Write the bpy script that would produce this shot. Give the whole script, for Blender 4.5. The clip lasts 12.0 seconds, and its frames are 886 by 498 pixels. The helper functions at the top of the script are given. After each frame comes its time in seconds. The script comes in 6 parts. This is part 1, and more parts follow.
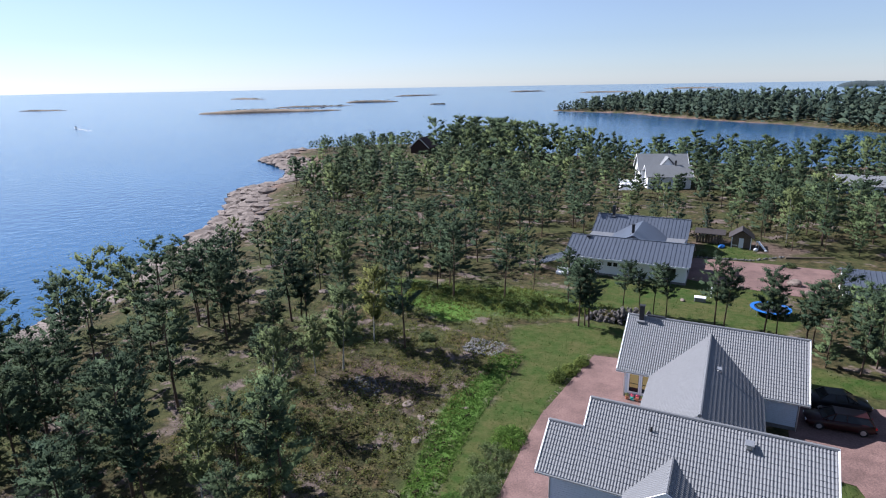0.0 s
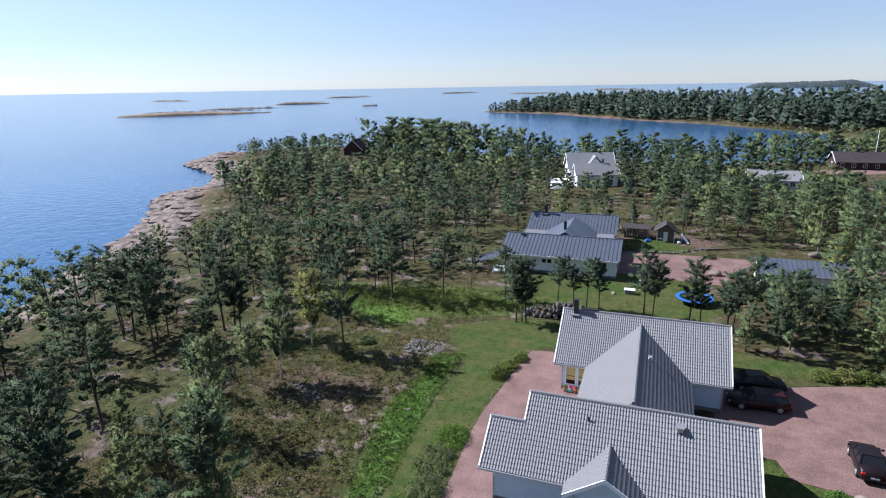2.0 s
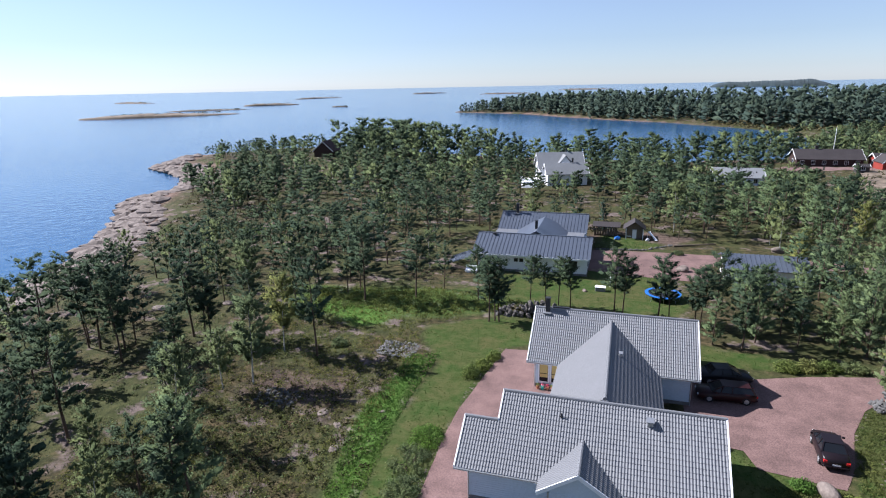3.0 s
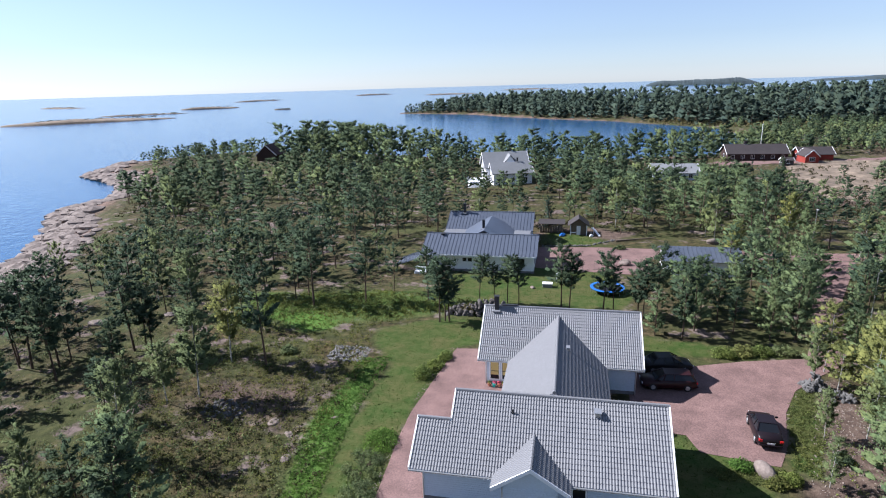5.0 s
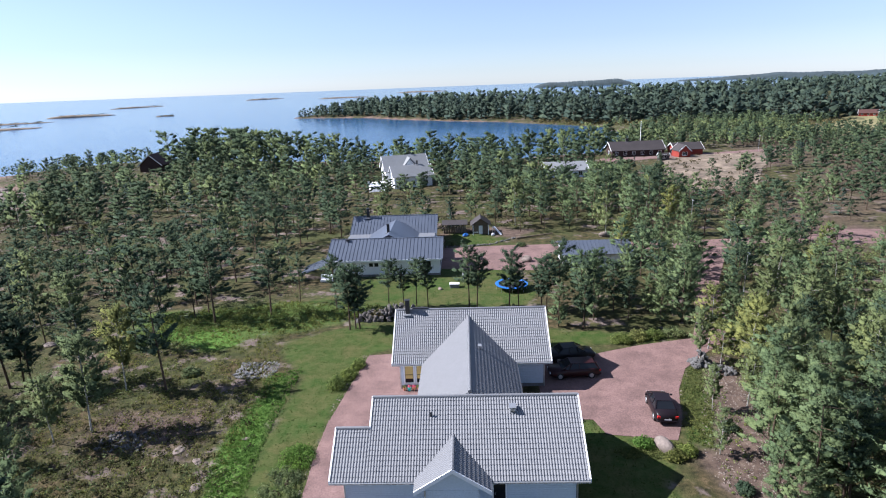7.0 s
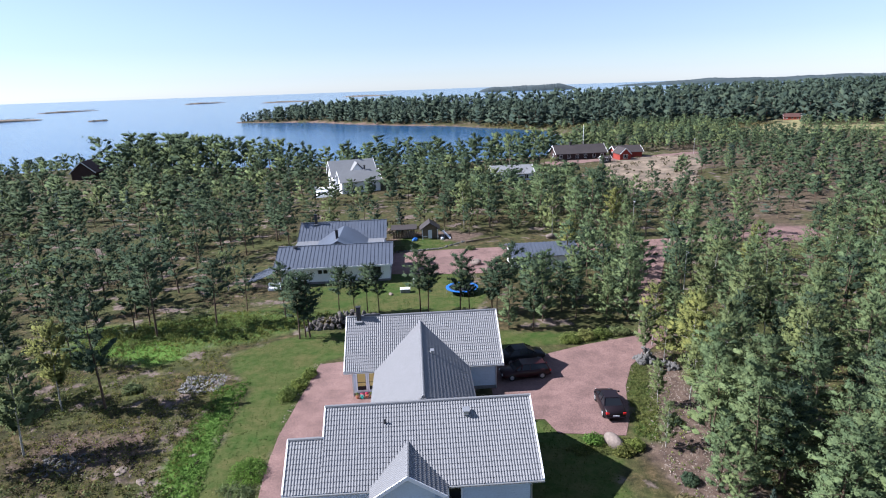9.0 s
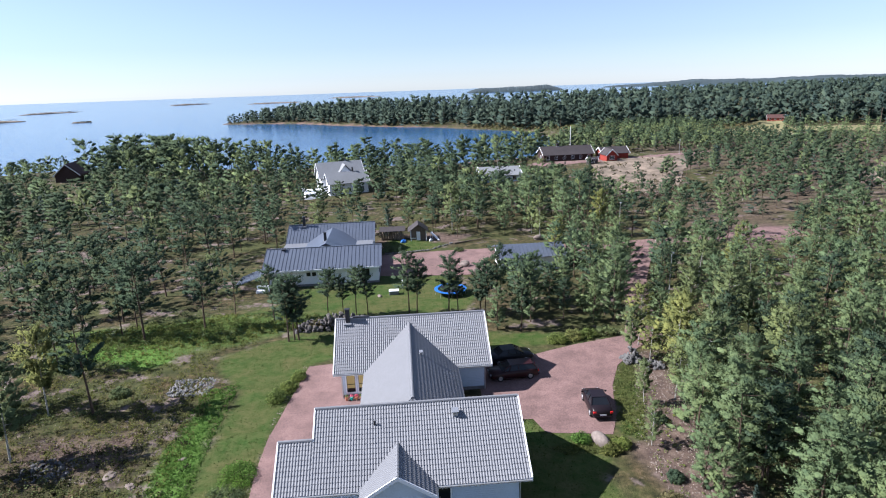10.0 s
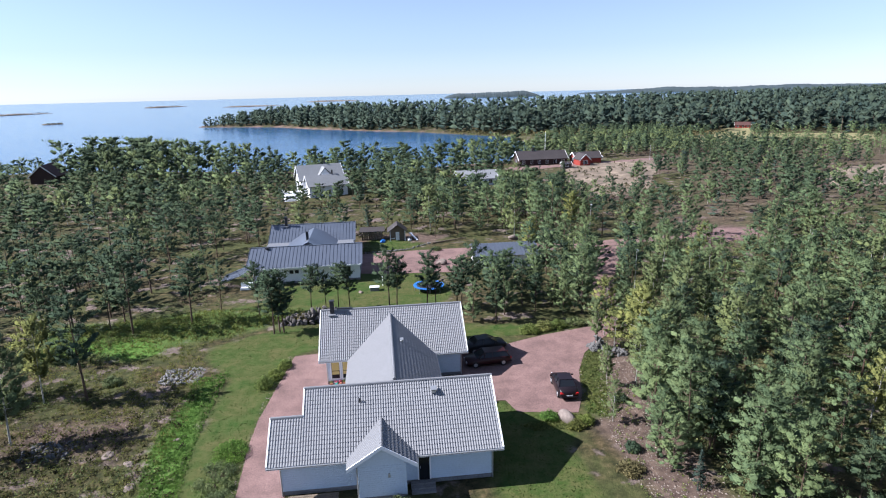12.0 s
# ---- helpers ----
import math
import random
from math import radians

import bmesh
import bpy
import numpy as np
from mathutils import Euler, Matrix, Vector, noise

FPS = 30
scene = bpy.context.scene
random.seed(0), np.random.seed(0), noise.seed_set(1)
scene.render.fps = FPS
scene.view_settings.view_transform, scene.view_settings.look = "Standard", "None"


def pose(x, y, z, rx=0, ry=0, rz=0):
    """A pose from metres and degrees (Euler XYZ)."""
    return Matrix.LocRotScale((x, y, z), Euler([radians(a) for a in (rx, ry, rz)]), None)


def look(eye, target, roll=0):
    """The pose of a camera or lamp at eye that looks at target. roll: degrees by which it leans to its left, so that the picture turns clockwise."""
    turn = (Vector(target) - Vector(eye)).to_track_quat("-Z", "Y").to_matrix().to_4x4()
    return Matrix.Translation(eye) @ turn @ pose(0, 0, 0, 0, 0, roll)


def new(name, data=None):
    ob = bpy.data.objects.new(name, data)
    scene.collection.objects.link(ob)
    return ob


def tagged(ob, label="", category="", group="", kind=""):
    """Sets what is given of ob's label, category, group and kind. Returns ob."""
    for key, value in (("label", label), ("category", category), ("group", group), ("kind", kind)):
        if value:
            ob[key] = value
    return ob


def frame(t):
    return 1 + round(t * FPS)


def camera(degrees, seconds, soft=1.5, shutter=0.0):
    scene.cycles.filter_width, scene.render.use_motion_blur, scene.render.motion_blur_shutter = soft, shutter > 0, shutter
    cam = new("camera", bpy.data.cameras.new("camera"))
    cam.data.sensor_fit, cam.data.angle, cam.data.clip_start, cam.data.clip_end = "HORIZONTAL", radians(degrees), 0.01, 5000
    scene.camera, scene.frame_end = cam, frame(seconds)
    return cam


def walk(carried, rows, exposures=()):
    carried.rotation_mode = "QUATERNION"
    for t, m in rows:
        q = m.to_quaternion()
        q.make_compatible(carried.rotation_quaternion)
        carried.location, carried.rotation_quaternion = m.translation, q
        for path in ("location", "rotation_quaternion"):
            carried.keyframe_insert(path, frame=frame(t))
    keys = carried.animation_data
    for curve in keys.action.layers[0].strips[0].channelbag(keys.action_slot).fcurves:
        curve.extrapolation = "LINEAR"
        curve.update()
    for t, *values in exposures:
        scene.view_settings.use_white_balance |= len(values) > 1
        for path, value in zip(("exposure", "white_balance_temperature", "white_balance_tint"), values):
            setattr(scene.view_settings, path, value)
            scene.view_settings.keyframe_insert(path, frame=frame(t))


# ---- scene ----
cam = camera(74.3, 12.0, 1.1)

PATH = [
    (0, (3.155, -3.383, 26.133), (2.291, -1.664, 25.588), -1.0),
    (0.5, (3.104, -3.319, 26.093), (2.287, -1.577, 25.546), -0.9),
    (1, (3.063, -3.274, 26.077), (2.3, -1.508, 25.531), -0.8),
    (1.5, (3.065, -3.316, 26.055), (2.35, -1.53, 25.51), -1.0),
    (2, (3.085, -3.354, 26.049), (2.419, -1.548, 25.505), -1.0),
    (2.5, (3.124, -3.337, 26.073), (2.503, -1.516, 25.528), -1.0),
    (3, (3.199, -3.371, 26.089), (2.62, -1.536, 25.545), -1.2),
    (5, (3.378, -3.43, 26.164), (2.965, -1.551, 25.619), -1.7),
    (5.5, (3.364, -3.489, 26.256), (3.004, -1.598, 25.71), -1.7),
    (6, (3.262, -3.557, 26.349), (2.982, -1.654, 25.803), -1.9),
    (6.5, (3.103, -3.581, 26.371), (2.923, -1.666, 25.824), -2.0),
    (7, (3.0, -3.512, 26.39), (2.914, -1.59, 25.843), -2.2),
    (7.5, (2.944, -3.488, 26.414), (2.918, -1.564, 25.868), -2.2),
    (9.5, (2.926, -3.616, 26.601), (3.036, -1.693, 26.062), -2.0),
    (10, (2.918, -3.888, 26.704), (3.045, -1.966, 26.166), -2.0),
    (10.5, (2.839, -4.492, 26.764), (2.984, -2.57, 26.228), -1.9),
    (11, (2.742, -5.367, 26.803), (2.904, -3.446, 26.27), -1.6),
    (11.5, (2.646, -6.457, 26.798), (2.827, -4.536, 26.27), -1.5),
    (12, (2.493, -7.743, 26.816), (2.697, -5.824, 26.291), -1.4),
]
walk(cam, [(t, look(eye, target, roll)) for t, eye, target, roll in PATH], exposures=[(0.0, 0.93, 5800, 16), (6.0, 1.18, 5800, 16), (12.0, 1.27, 5800, 16)])

# ---- light ----
SUN_DIR = Vector((-7.05, 0.7, 5.95)).normalized()
world = bpy.data.worlds.new("sky")
scene.world = world
world.use_nodes = True
wn = world.node_tree
sky = wn.nodes.new("ShaderNodeTexSky")
sky.sky_type = "NISHITA"
sky.sun_disc = False
sky.sun_elevation = math.asin(SUN_DIR.z)
sky.sun_rotation = math.atan2(SUN_DIR.x, SUN_DIR.y)
sky.air_density, sky.dust_density, sky.ozone_density = 1.0, 0.1, 2.5
pale = wn.nodes.new("ShaderNodeHueSaturation")
pale.inputs["Saturation"].default_value = 0.62
cool = wn.nodes.new("ShaderNodeMix")
cool.data_type, cool.blend_type = "RGBA", "MULTIPLY"
cool.inputs[0].default_value, cool.inputs[7].default_value = 1.0, (0.9, 1.0, 1.14, 1)
wn.links.new(sky.outputs[0], pale.inputs["Color"])
wn.links.new(pale.outputs[0], cool.inputs[6])
wn.links.new(cool.outputs[2], wn.nodes["Background"].inputs[0])
wn.nodes["Background"].inputs[1].default_value = 0.055
sun = new("sun", bpy.data.lights.new("sun", "SUN"))
sun.data.energy, sun.data.angle, sun.data.color = 5.0, radians(0.53), (1.0, 0.95, 0.87)
sun.matrix_world = look(SUN_DIR * 200, (0, 0, 0))

# ---- materials ----


def material(name, base, rough=0.8, metal=0.0, spec=0.4):
    m = bpy.data.materials.new(name)
    m.use_nodes = True
    b = m.node_tree.nodes["Principled BSDF"]
    b.inputs["Base Color"].default_value = (*base, 1)
    b.inputs["Roughness"].default_value = rough
    b.inputs["Metallic"].default_value = metal
    b.inputs["Specular IOR Level"].default_value = spec
    return m


def noise_node(m, scale, detail=4.0, rough=0.6, coords="Object"):
    n = m.node_tree.nodes.new("ShaderNodeTexNoise")
    n.inputs["Scale"].default_value, n.inputs["Detail"].default_value = scale, detail
    n.inputs["Roughness"].default_value = rough
    c = m.node_tree.nodes.new("ShaderNodeTexCoord")
    m.node_tree.links.new(c.outputs[coords], n.inputs["Vector"])
    return n


def ramp(m, source, stops):
    r = m.node_tree.nodes.new("ShaderNodeValToRGB")
    while len(r.color_ramp.elements) < len(stops):
        r.color_ramp.elements.new(0.5)
    for e, (p, c) in zip(r.color_ramp.elements, stops):
        e.position, e.color = p, (*c, 1)
    m.node_tree.links.new(source, r.inputs[0])
    return r.outputs[0]


def mix(m, factor, a, b, blend="MIX"):
    n = m.node_tree.nodes.new("ShaderNodeMix")
    n.data_type, n.blend_type = "RGBA", blend
    for sock, v in ((n.inputs[0], factor), (n.inputs[6], a), (n.inputs[7], b)):
        if isinstance(v, (int, float)):
            sock.default_value = v
        elif isinstance(v, tuple):
            sock.default_value = (*v, 1)
        else:
            m.node_tree.links.new(v, sock)
    return n.outputs[2]


def bump(m, height, strength, distance=0.02):
    n = m.node_tree.nodes.new("ShaderNodeBump")
    n.inputs["Strength"].default_value, n.inputs["Distance"].default_value = strength, distance
    m.node_tree.links.new(height, n.inputs["Height"])
    m.node_tree.links.new(n.outputs[0], m.node_tree.nodes["Principled BSDF"].inputs["Normal"])


def set_base(m, colour):
    m.node_tree.links.new(colour, m.node_tree.nodes["Principled BSDF"].inputs["Base Color"])


def shade(c, f):
    return tuple(min(1.0, v * f) for v in c)


def worn(name, base, rough=0.8, fine=12.0, coarse=0.6, spread=0.25, bumpy=0.2, metal=0.0, spec=0.4, dist=0.01):
    """A surface with variation at two scales and fine relief."""
    m = material(name, base, rough, metal, spec)
    f, c = noise_node(m, fine), noise_node(m, coarse)
    a = ramp(m, f.outputs[0], [(0.3, shade(base, 1 - spread)), (0.7, shade(base, 1 + spread))])
    b = ramp(m, c.outputs[0], [(0.3, (1 - spread,) * 3), (0.7, (1 + spread * 0.4,) * 3)])
    set_base(m, mix(m, 1.0, a, b, "MULTIPLY"))
    if bumpy:
        bump(m, f.outputs[0], bumpy, dist)
    return m


def foliage(name, dark, light, through_leaf=0.3):
    """Leaves: each clump and each tree a little different, with some light passing through."""
    m = material(name, dark, 0.9, 0, 0.06)
    nt = m.node_tree
    geo, info = nt.nodes.new("ShaderNodeNewGeometry"), nt.nodes.new("ShaderNodeObjectInfo")
    a = ramp(m, geo.outputs["Random Per Island"], [(0.0, dark), (1.0, light)])
    tint = ramp(m, info.outputs["Random"], [(0.0, (0.86, 0.9, 0.93)), (0.5, (1, 1, 1)), (1.0, (1.08, 1.05, 0.97))])
    big = noise_node(m, 0.13, 3)
    drift = ramp(m, big.outputs[0], [(0.35, (0.8, 0.86, 0.92)), (0.65, (1.14, 1.1, 0.98))])
    grain = noise_node(m, 5.0, 3, 0.7)
    tuft = ramp(m, grain.outputs[0], [(0.34, (0.72, 0.74, 0.78)), (0.62, (1.18, 1.16, 1.1))])
    colour = mix(m, 1.0, mix(m, 1.0, mix(m, 1.0, a, tint, "MULTIPLY"), drift, "MULTIPLY"), tuft, "MULTIPLY")
    set_base(m, colour)
    tr, mx = nt.nodes.new("ShaderNodeBsdfTranslucent"), nt.nodes.new("ShaderNodeMixShader")
    nt.links.new(colour, tr.inputs[0])
    mx.inputs[0].default_value = through_leaf
    nt.links.new(nt.nodes["Principled BSDF"].outputs[0], mx.inputs[1])
    nt.links.new(tr.outputs[0], mx.inputs[2])
    nt.links.new(mx.outputs[0], nt.nodes["Material Output"].inputs[0])
    return m


M_TILE = worn("grey concrete roof tile", (0.18, 0.184, 0.194), 0.65, 3.0, 0.35, 0.05, 0.05)
M_WHITE = worn("white paint", (0.78, 0.79, 0.8), 0.6, 20, 0.5, 0.05, 0.05)
# The blue of sky-lit shade on the pale walls is put into this colour.
M_WALL = worn("pale painted boards tinted with sky-lit shade", (0.52, 0.6, 0.69), 0.7, 8, 0.5, 0.06, 0.1)
M_PLINTH = worn("grey concrete plinth", (0.187, 0.18, 0.18), 0.9, 10, 1, 0.2, 0.3)
M_SEAM = worn("dark blue-grey sheet metal", (0.08, 0.095, 0.125), 0.42, 4, 0.4, 0.12, 0.05, 0.0, 0.6)
M_FLUE = material("black steel", (0.03, 0.03, 0.033), 0.5, 0.3)
M_GLASS = material("dark window glass", (0.012, 0.014, 0.018), 0.08, 0, 0.28)
M_YELLOW = material("yellow blind", (0.6, 0.45, 0.16), 0.8)
M_GRAVEL = worn("red gravel", (0.182, 0.112, 0.1), 0.95, 9, 0.5, 0.36, 0.6, dist=0.02)
M_RED = worn("falun red boards", (0.238, 0.0324, 0.0216), 0.85, 6, 0.5, 0.2, 0.1)
M_BROWN = worn("dark brown boards", (0.0396, 0.0216, 0.0187), 0.85, 6, 0.5, 0.2, 0.1)
M_DRYFIELD = worn("dry grass and bare pink rock", (0.2, 0.155, 0.11), 0.95, 0.6, 0.09, 0.5, 0.4, dist=0.1)
M_BROWNROOF = worn("dark brown-grey roof", (0.0432, 0.036, 0.036), 0.8, 3, 0.3, 0.2, 0.1)
M_REDROOF = worn("brown-red tile roof", (0.0792, 0.036, 0.0302), 0.8, 3, 0.3, 0.2, 0.1)
M_PALEROOF = worn("pale grey roof", (0.194, 0.202, 0.209), 0.7, 3, 0.3, 0.1, 0.1)
M_ROCK = worn("grey-pink granite", (0.19, 0.152, 0.13), 0.9, 3.0, 0.4, 0.35, 0.5, dist=0.06)
M_STONE = worn("grey field stone", (0.122, 0.119, 0.115), 0.9, 5, 0.8, 0.3, 0.4, dist=0.04)
M_WOOD = worn("weathered wood", (0.158, 0.122, 0.0864), 0.85, 9, 1, 0.3, 0.2)
M_BARK = worn("pine bark", (0.0936, 0.0612, 0.0432), 0.95, 7, 0.5, 0.35, 0.5, dist=0.03)
M_BIRCHBARK = worn("birch bark", (0.36, 0.346, 0.317), 0.8, 4, 0.9, 0.4, 0.3)
# Old pines: dark green, darkened further to paint in the western wood's backlight.
M_PINE = foliage("pine needles", (0.04, 0.062, 0.038), (0.065, 0.09, 0.052), 0.1)
# Young pines: lighter by nature, and raised again for the eastern wood's sunlit side.
M_YOUNG = foliage("young pine needles in a sunlit tone", (0.104, 0.144, 0.072), (0.154, 0.2, 0.096), 0.26)
M_BIRCH = foliage("birch leaves", (0.105, 0.132, 0.06), (0.145, 0.172, 0.076), 0.14)
M_YELLOWLEAF = foliage("yellowing birch leaves", (0.14, 0.155, 0.055), (0.185, 0.195, 0.068), 0.16)
# Dark spruce green, with the far woods' bluish haze mixed into it.
M_SPRUCE = foliage("spruce needles with haze blue", (0.038, 0.057, 0.048), (0.057, 0.08, 0.063), 0.06)
M_BUSH = foliage("shrub leaves", (0.0936, 0.127, 0.0288), (0.194, 0.228, 0.072), 0.3)
M_HEATHER = foliage("heath scrub", (0.0252, 0.0301, 0.013), (0.0864, 0.0737, 0.036), 0.2)
M_GRASS = foliage("tall grass", (0.08, 0.1, 0.028), (0.19, 0.195, 0.068), 0.4)
M_LUSH = foliage("lush weeds", (0.075, 0.145, 0.028), (0.14, 0.235, 0.056), 0.35)
M_TURF = foliage("mown grass", (0.04, 0.068, 0.015), (0.08, 0.105, 0.028), 0.2)
M_DRY = foliage("dry grass", (0.105, 0.09, 0.042), (0.22, 0.185, 0.09), 0.3)

M_SEA = material("sea water", (0.012, 0.05, 0.1), 0.14, 0, 0.35)
_w1, _w2 = noise_node(M_SEA, 0.35, 5, 0.6), noise_node(M_SEA, 0.012, 3)
set_base(M_SEA, ramp(M_SEA, _w2.outputs[0], [(0.3, (0.0144, 0.068, 0.16)), (0.7, (0.0224, 0.092, 0.2))]))
bump(M_SEA, _w1.outputs[0], 0.5, 0.35)

# ---- land ----
SEA_Z = -5.0
COAST = [(-55, -300), (-66, -40), (-72, 20), (-80, 51), (-92, 76), (-99, 89), (-112, 107), (-132, 131), (-131, 151), (-146, 173),
         (-180, 192), (-193, 227), (-178, 258), (-120, 270), (-80, 256), (-40, 240), (20, 236), (60, 250), (86, 300), (92, 385), (40, 456), (-18, 500),
         (-98, 598), (-190, 640), (-150, 720), (60, 800), (400, 1000), (900, 1300), (1500, 1700), (3500, 2400), (4600, 1000),
         (4600, -600), (-55, -600)]


def inside(px, py, poly):
    """Which of the points lie within the polygon."""
    res = np.zeros(px.shape, bool)
    for (x0, y0), (x1, y1) in zip(poly, poly[1:] + poly[:1]):
        cross = ((y0 > py) != (y1 > py)) & (px < (x1 - x0) * (py - y0) / ((y1 - y0) or 1e-9) + x0)
        res ^= cross
    return res


def edge_distance(px, py, poly):
    """Distance to the polygon's edge, positive inside."""
    best = np.full(px.shape, 1e9)
    for (x0, y0), (x1, y1) in zip(poly, poly[1:] + poly[:1]):
        dx, dy = x1 - x0, y1 - y0
        t = np.clip(((px - x0) * dx + (py - y0) * dy) / (dx * dx + dy * dy), 0, 1)
        best = np.minimum(best, np.hypot(px - x0 - t * dx, py - y0 - t * dy))
    return np.where(inside(px, py, poly), best, -best)


def smooth(a, b, v):
    t = np.clip((v - a) / (b - a), 0, 1)
    return t * t * (3 - 2 * t)


_rng = np.random.default_rng(4)
_WAVES = [(_rng.normal(size=2) / s, _rng.uniform(0, 6.28), a) for s, a in
          [(22, 0.5), (17, 0.45), (12, 0.35), (9, 0.3), (6, 0.22), (4, 0.16), (2.7, 0.12), (1.7, 0.08), (1.1, 0.06)] * 2]


def lumps(px, py):
    """Soft uneven noise about 0."""
    return sum(a * np.sin(px * k[0] + py * k[1] + p + 1.3 * np.sin(py * k[0] * 0.7 - px * k[1] * 0.6)) for k, p, a in _WAVES)


FLAT = [(-9, 22), (22, 22), (30, 50), (34, 62), (62, 82), (62, 98), (12, 108), (-22, 100), (-24, 70), (-14, 52)]


def land(px, py):
    """Height of the ground."""
    px, py = np.asarray(px, float), np.asarray(py, float)
    d = edge_distance(px, py, COAST) + 2.2 * lumps(px * 0.6, py * 0.6)
    top = 5 - 0.8 * smooth(56, 74, py) - 1.4 * smooth(105, 165, py)
    top += 2.5 * smooth(500, 1400, np.hypot(px, py)) * smooth(60, 400, d)
    far = smooth(0, 14, -edge_distance(px, py, FLAT))
    z = SEA_Z + np.where(d > 0, top * (1 - np.exp(-np.maximum(d, 0) / 12)), np.maximum(d * 0.14, -3.0))
    return z + far * lumps(px, py) * 0.3 * smooth(-2, 10, d)


def land_at(x, y):
    return float(land(np.array([x]), np.array([y]))[0])


def axis(knots):
    out = []
    for (a, sa), (b, sb) in zip(knots, knots[1:]):
        x = a
        while x < b:
            out.append(x)
            f = (x - a) / (b - a)
            x += sa + (sb - sa) * f
    return np.array(out + [knots[-1][0]])


def mesh_from(name, verts, faces, mat, smooth_faces=False, normals=None):
    me = bpy.data.meshes.new(name)
    verts, faces = np.asarray(verts, np.float32), np.asarray(faces, np.int32)
    n = faces.shape[1]
    me.vertices.add(len(verts))
    me.vertices.foreach_set("co", verts.ravel())
    me.loops.add(faces.size)
    me.loops.foreach_set("vertex_index", faces.ravel())
    me.polygons.add(len(faces))
    me.polygons.foreach_set("loop_start", np.arange(0, faces.size, n, dtype=np.int32))
    me.polygons.foreach_set("use_smooth", np.full(len(faces), smooth_faces))
    me.update(calc_edges=True)
    me.materials.append(mat)
    if normals is not None:
        me.polygons.foreach_set("use_smooth", np.full(len(faces), True))
        me.normals_split_custom_set_from_vertices(np.asarray(normals, np.float32))
    return me


def grid_faces(nx, ny):
    i = np.arange((nx - 1) * (ny - 1))
    a = (i // (nx - 1)) * nx + i % (nx - 1)
    return np.stack([a, a + 1, a + nx + 1, a + nx], 1)


# Zones of the ground cover, as seen from above.
LAWN = [(-12.0, 24), (-12.8, 29.4), (-13.3, 36), (-13.4, 40.3), (-13.2, 46), (-16.2, 50), (-17.4, 54), (-12.5, 57), (-8.9, 58.4), (4, 57.5), (16, 55.5),
        (26, 53.5), (21, 51.8), (11, 51.5), (-5, 52), (-7.5, 50.5), (-8.6, 40), (-8.5, 24)]
BACK_LAWN = [(-19, 67), (-12, 73), (-17, 76), (-3, 77.5), (-1, 88), (6, 90), (9, 80), (12, 70), (10, 64), (-6, 63.5)]
SHED_LAWN = [(0, 93.5), (8, 94.5), (10, 97), (5, 103), (0, 103)]
EAST_LAWN = [(9.5, 22), (9.5, 36.8), (12.5, 38.2), (13.2, 36.2), (18.3, 35.2), (16, 30), (17, 22)]
VERGE = [(19, 35), (21, 42.6), (23, 46.5), (24, 46), (22.8, 40), (20.5, 34)]
LUSH = [(-14, 22), (-15.1, 28.5), (-16.2, 31.6), (-16.6, 36.6), (-16.7, 40), (-16.6, 43), (-16.4, 47), (-13.4, 47.6), (-13.4, 40), (-13.2, 35), (-12.3, 27), (-12.2, 22)]
LUSH2 = [(-33, 57), (-29, 61), (-25, 58), (-22, 54), (-25, 53)]
BARE = [(-24.5, 35), (-19, 33.5), (-17.5, 40), (-18, 47), (-20.5, 47), (-23, 42), (-28, 41), (-28, 37)]
DRYFIELD = [(58, 150), (66, 140), (80, 152), (100, 190), (112, 214), (80, 212), (70, 200), (62, 172)]

EAST_FIELD = [(126, 138), (150, 138), (186, 160), (196, 186), (166, 180), (140, 164)]
ROAD_CLEARING = [(60, 84), (66, 89), (74, 91), (75, 97), (67, 99), (61, 93)]
ROUGH = [(-35, 55), (-16, 57), (-12, 60), (-6, 61), (-8, 65.5), (-20, 68), (-36, 64)]
GLADE = [(150, 283), (174, 272), (198, 268), (208, 300), (236, 340), (256, 352), (250, 372), (232, 366), (196, 320), (160, 306)]
STRIP = [(208, 298), (232, 288), (258, 256), (282, 264), (262, 304), (226, 320)]
EAST_BARE = [(19.2, 20), (19.4, 33), (20.8, 37), (23.0, 43), (25, 48), (28, 50), (27, 40), (24.5, 33), (26, 20)]

gx = axis([(-5000, 900), (-700, 60), (-230, 4.0), (-60, 1.1), (-34, 0.65), (28, 0.65), (60, 1.8), (150, 5), (400, 30), (900, 200), (5000, 900)])
gy = axis([(-700, 120), (-60, 6), (18, 0.62), (66, 0.7), (110, 2.2), (240, 5), (420, 9), (700, 16), (1200, 120), (5000, 900)])
GX, GY = np.meshgrid(gx, gy)
GZ = land(GX, GY)
ground_mesh = mesh_from("ground", np.stack([GX.ravel(), GY.ravel(), GZ.ravel()], 1), grid_faces(len(gx), len(gy)), None or M_ROCK, True)
ground_mesh.materials.clear()


def zone(poly, soft=0.8, rag=0.5):
    d = edge_distance(GX, GY, poly) + rag * lumps(GX * 2.2, GY * 2.2)
    return smooth(-soft, soft, d).ravel()


lawn_mask = np.max([zone(p, 0.3, 0.12) for p in (LAWN, BACK_LAWN, SHED_LAWN, EAST_LAWN, VERGE)], 0)
lush_mask = np.max([zone(p, 0.6, 0.7) for p in (LUSH, LUSH2)] + [0.55 * zone(ROUGH, 1.5, 1.5)], 0)
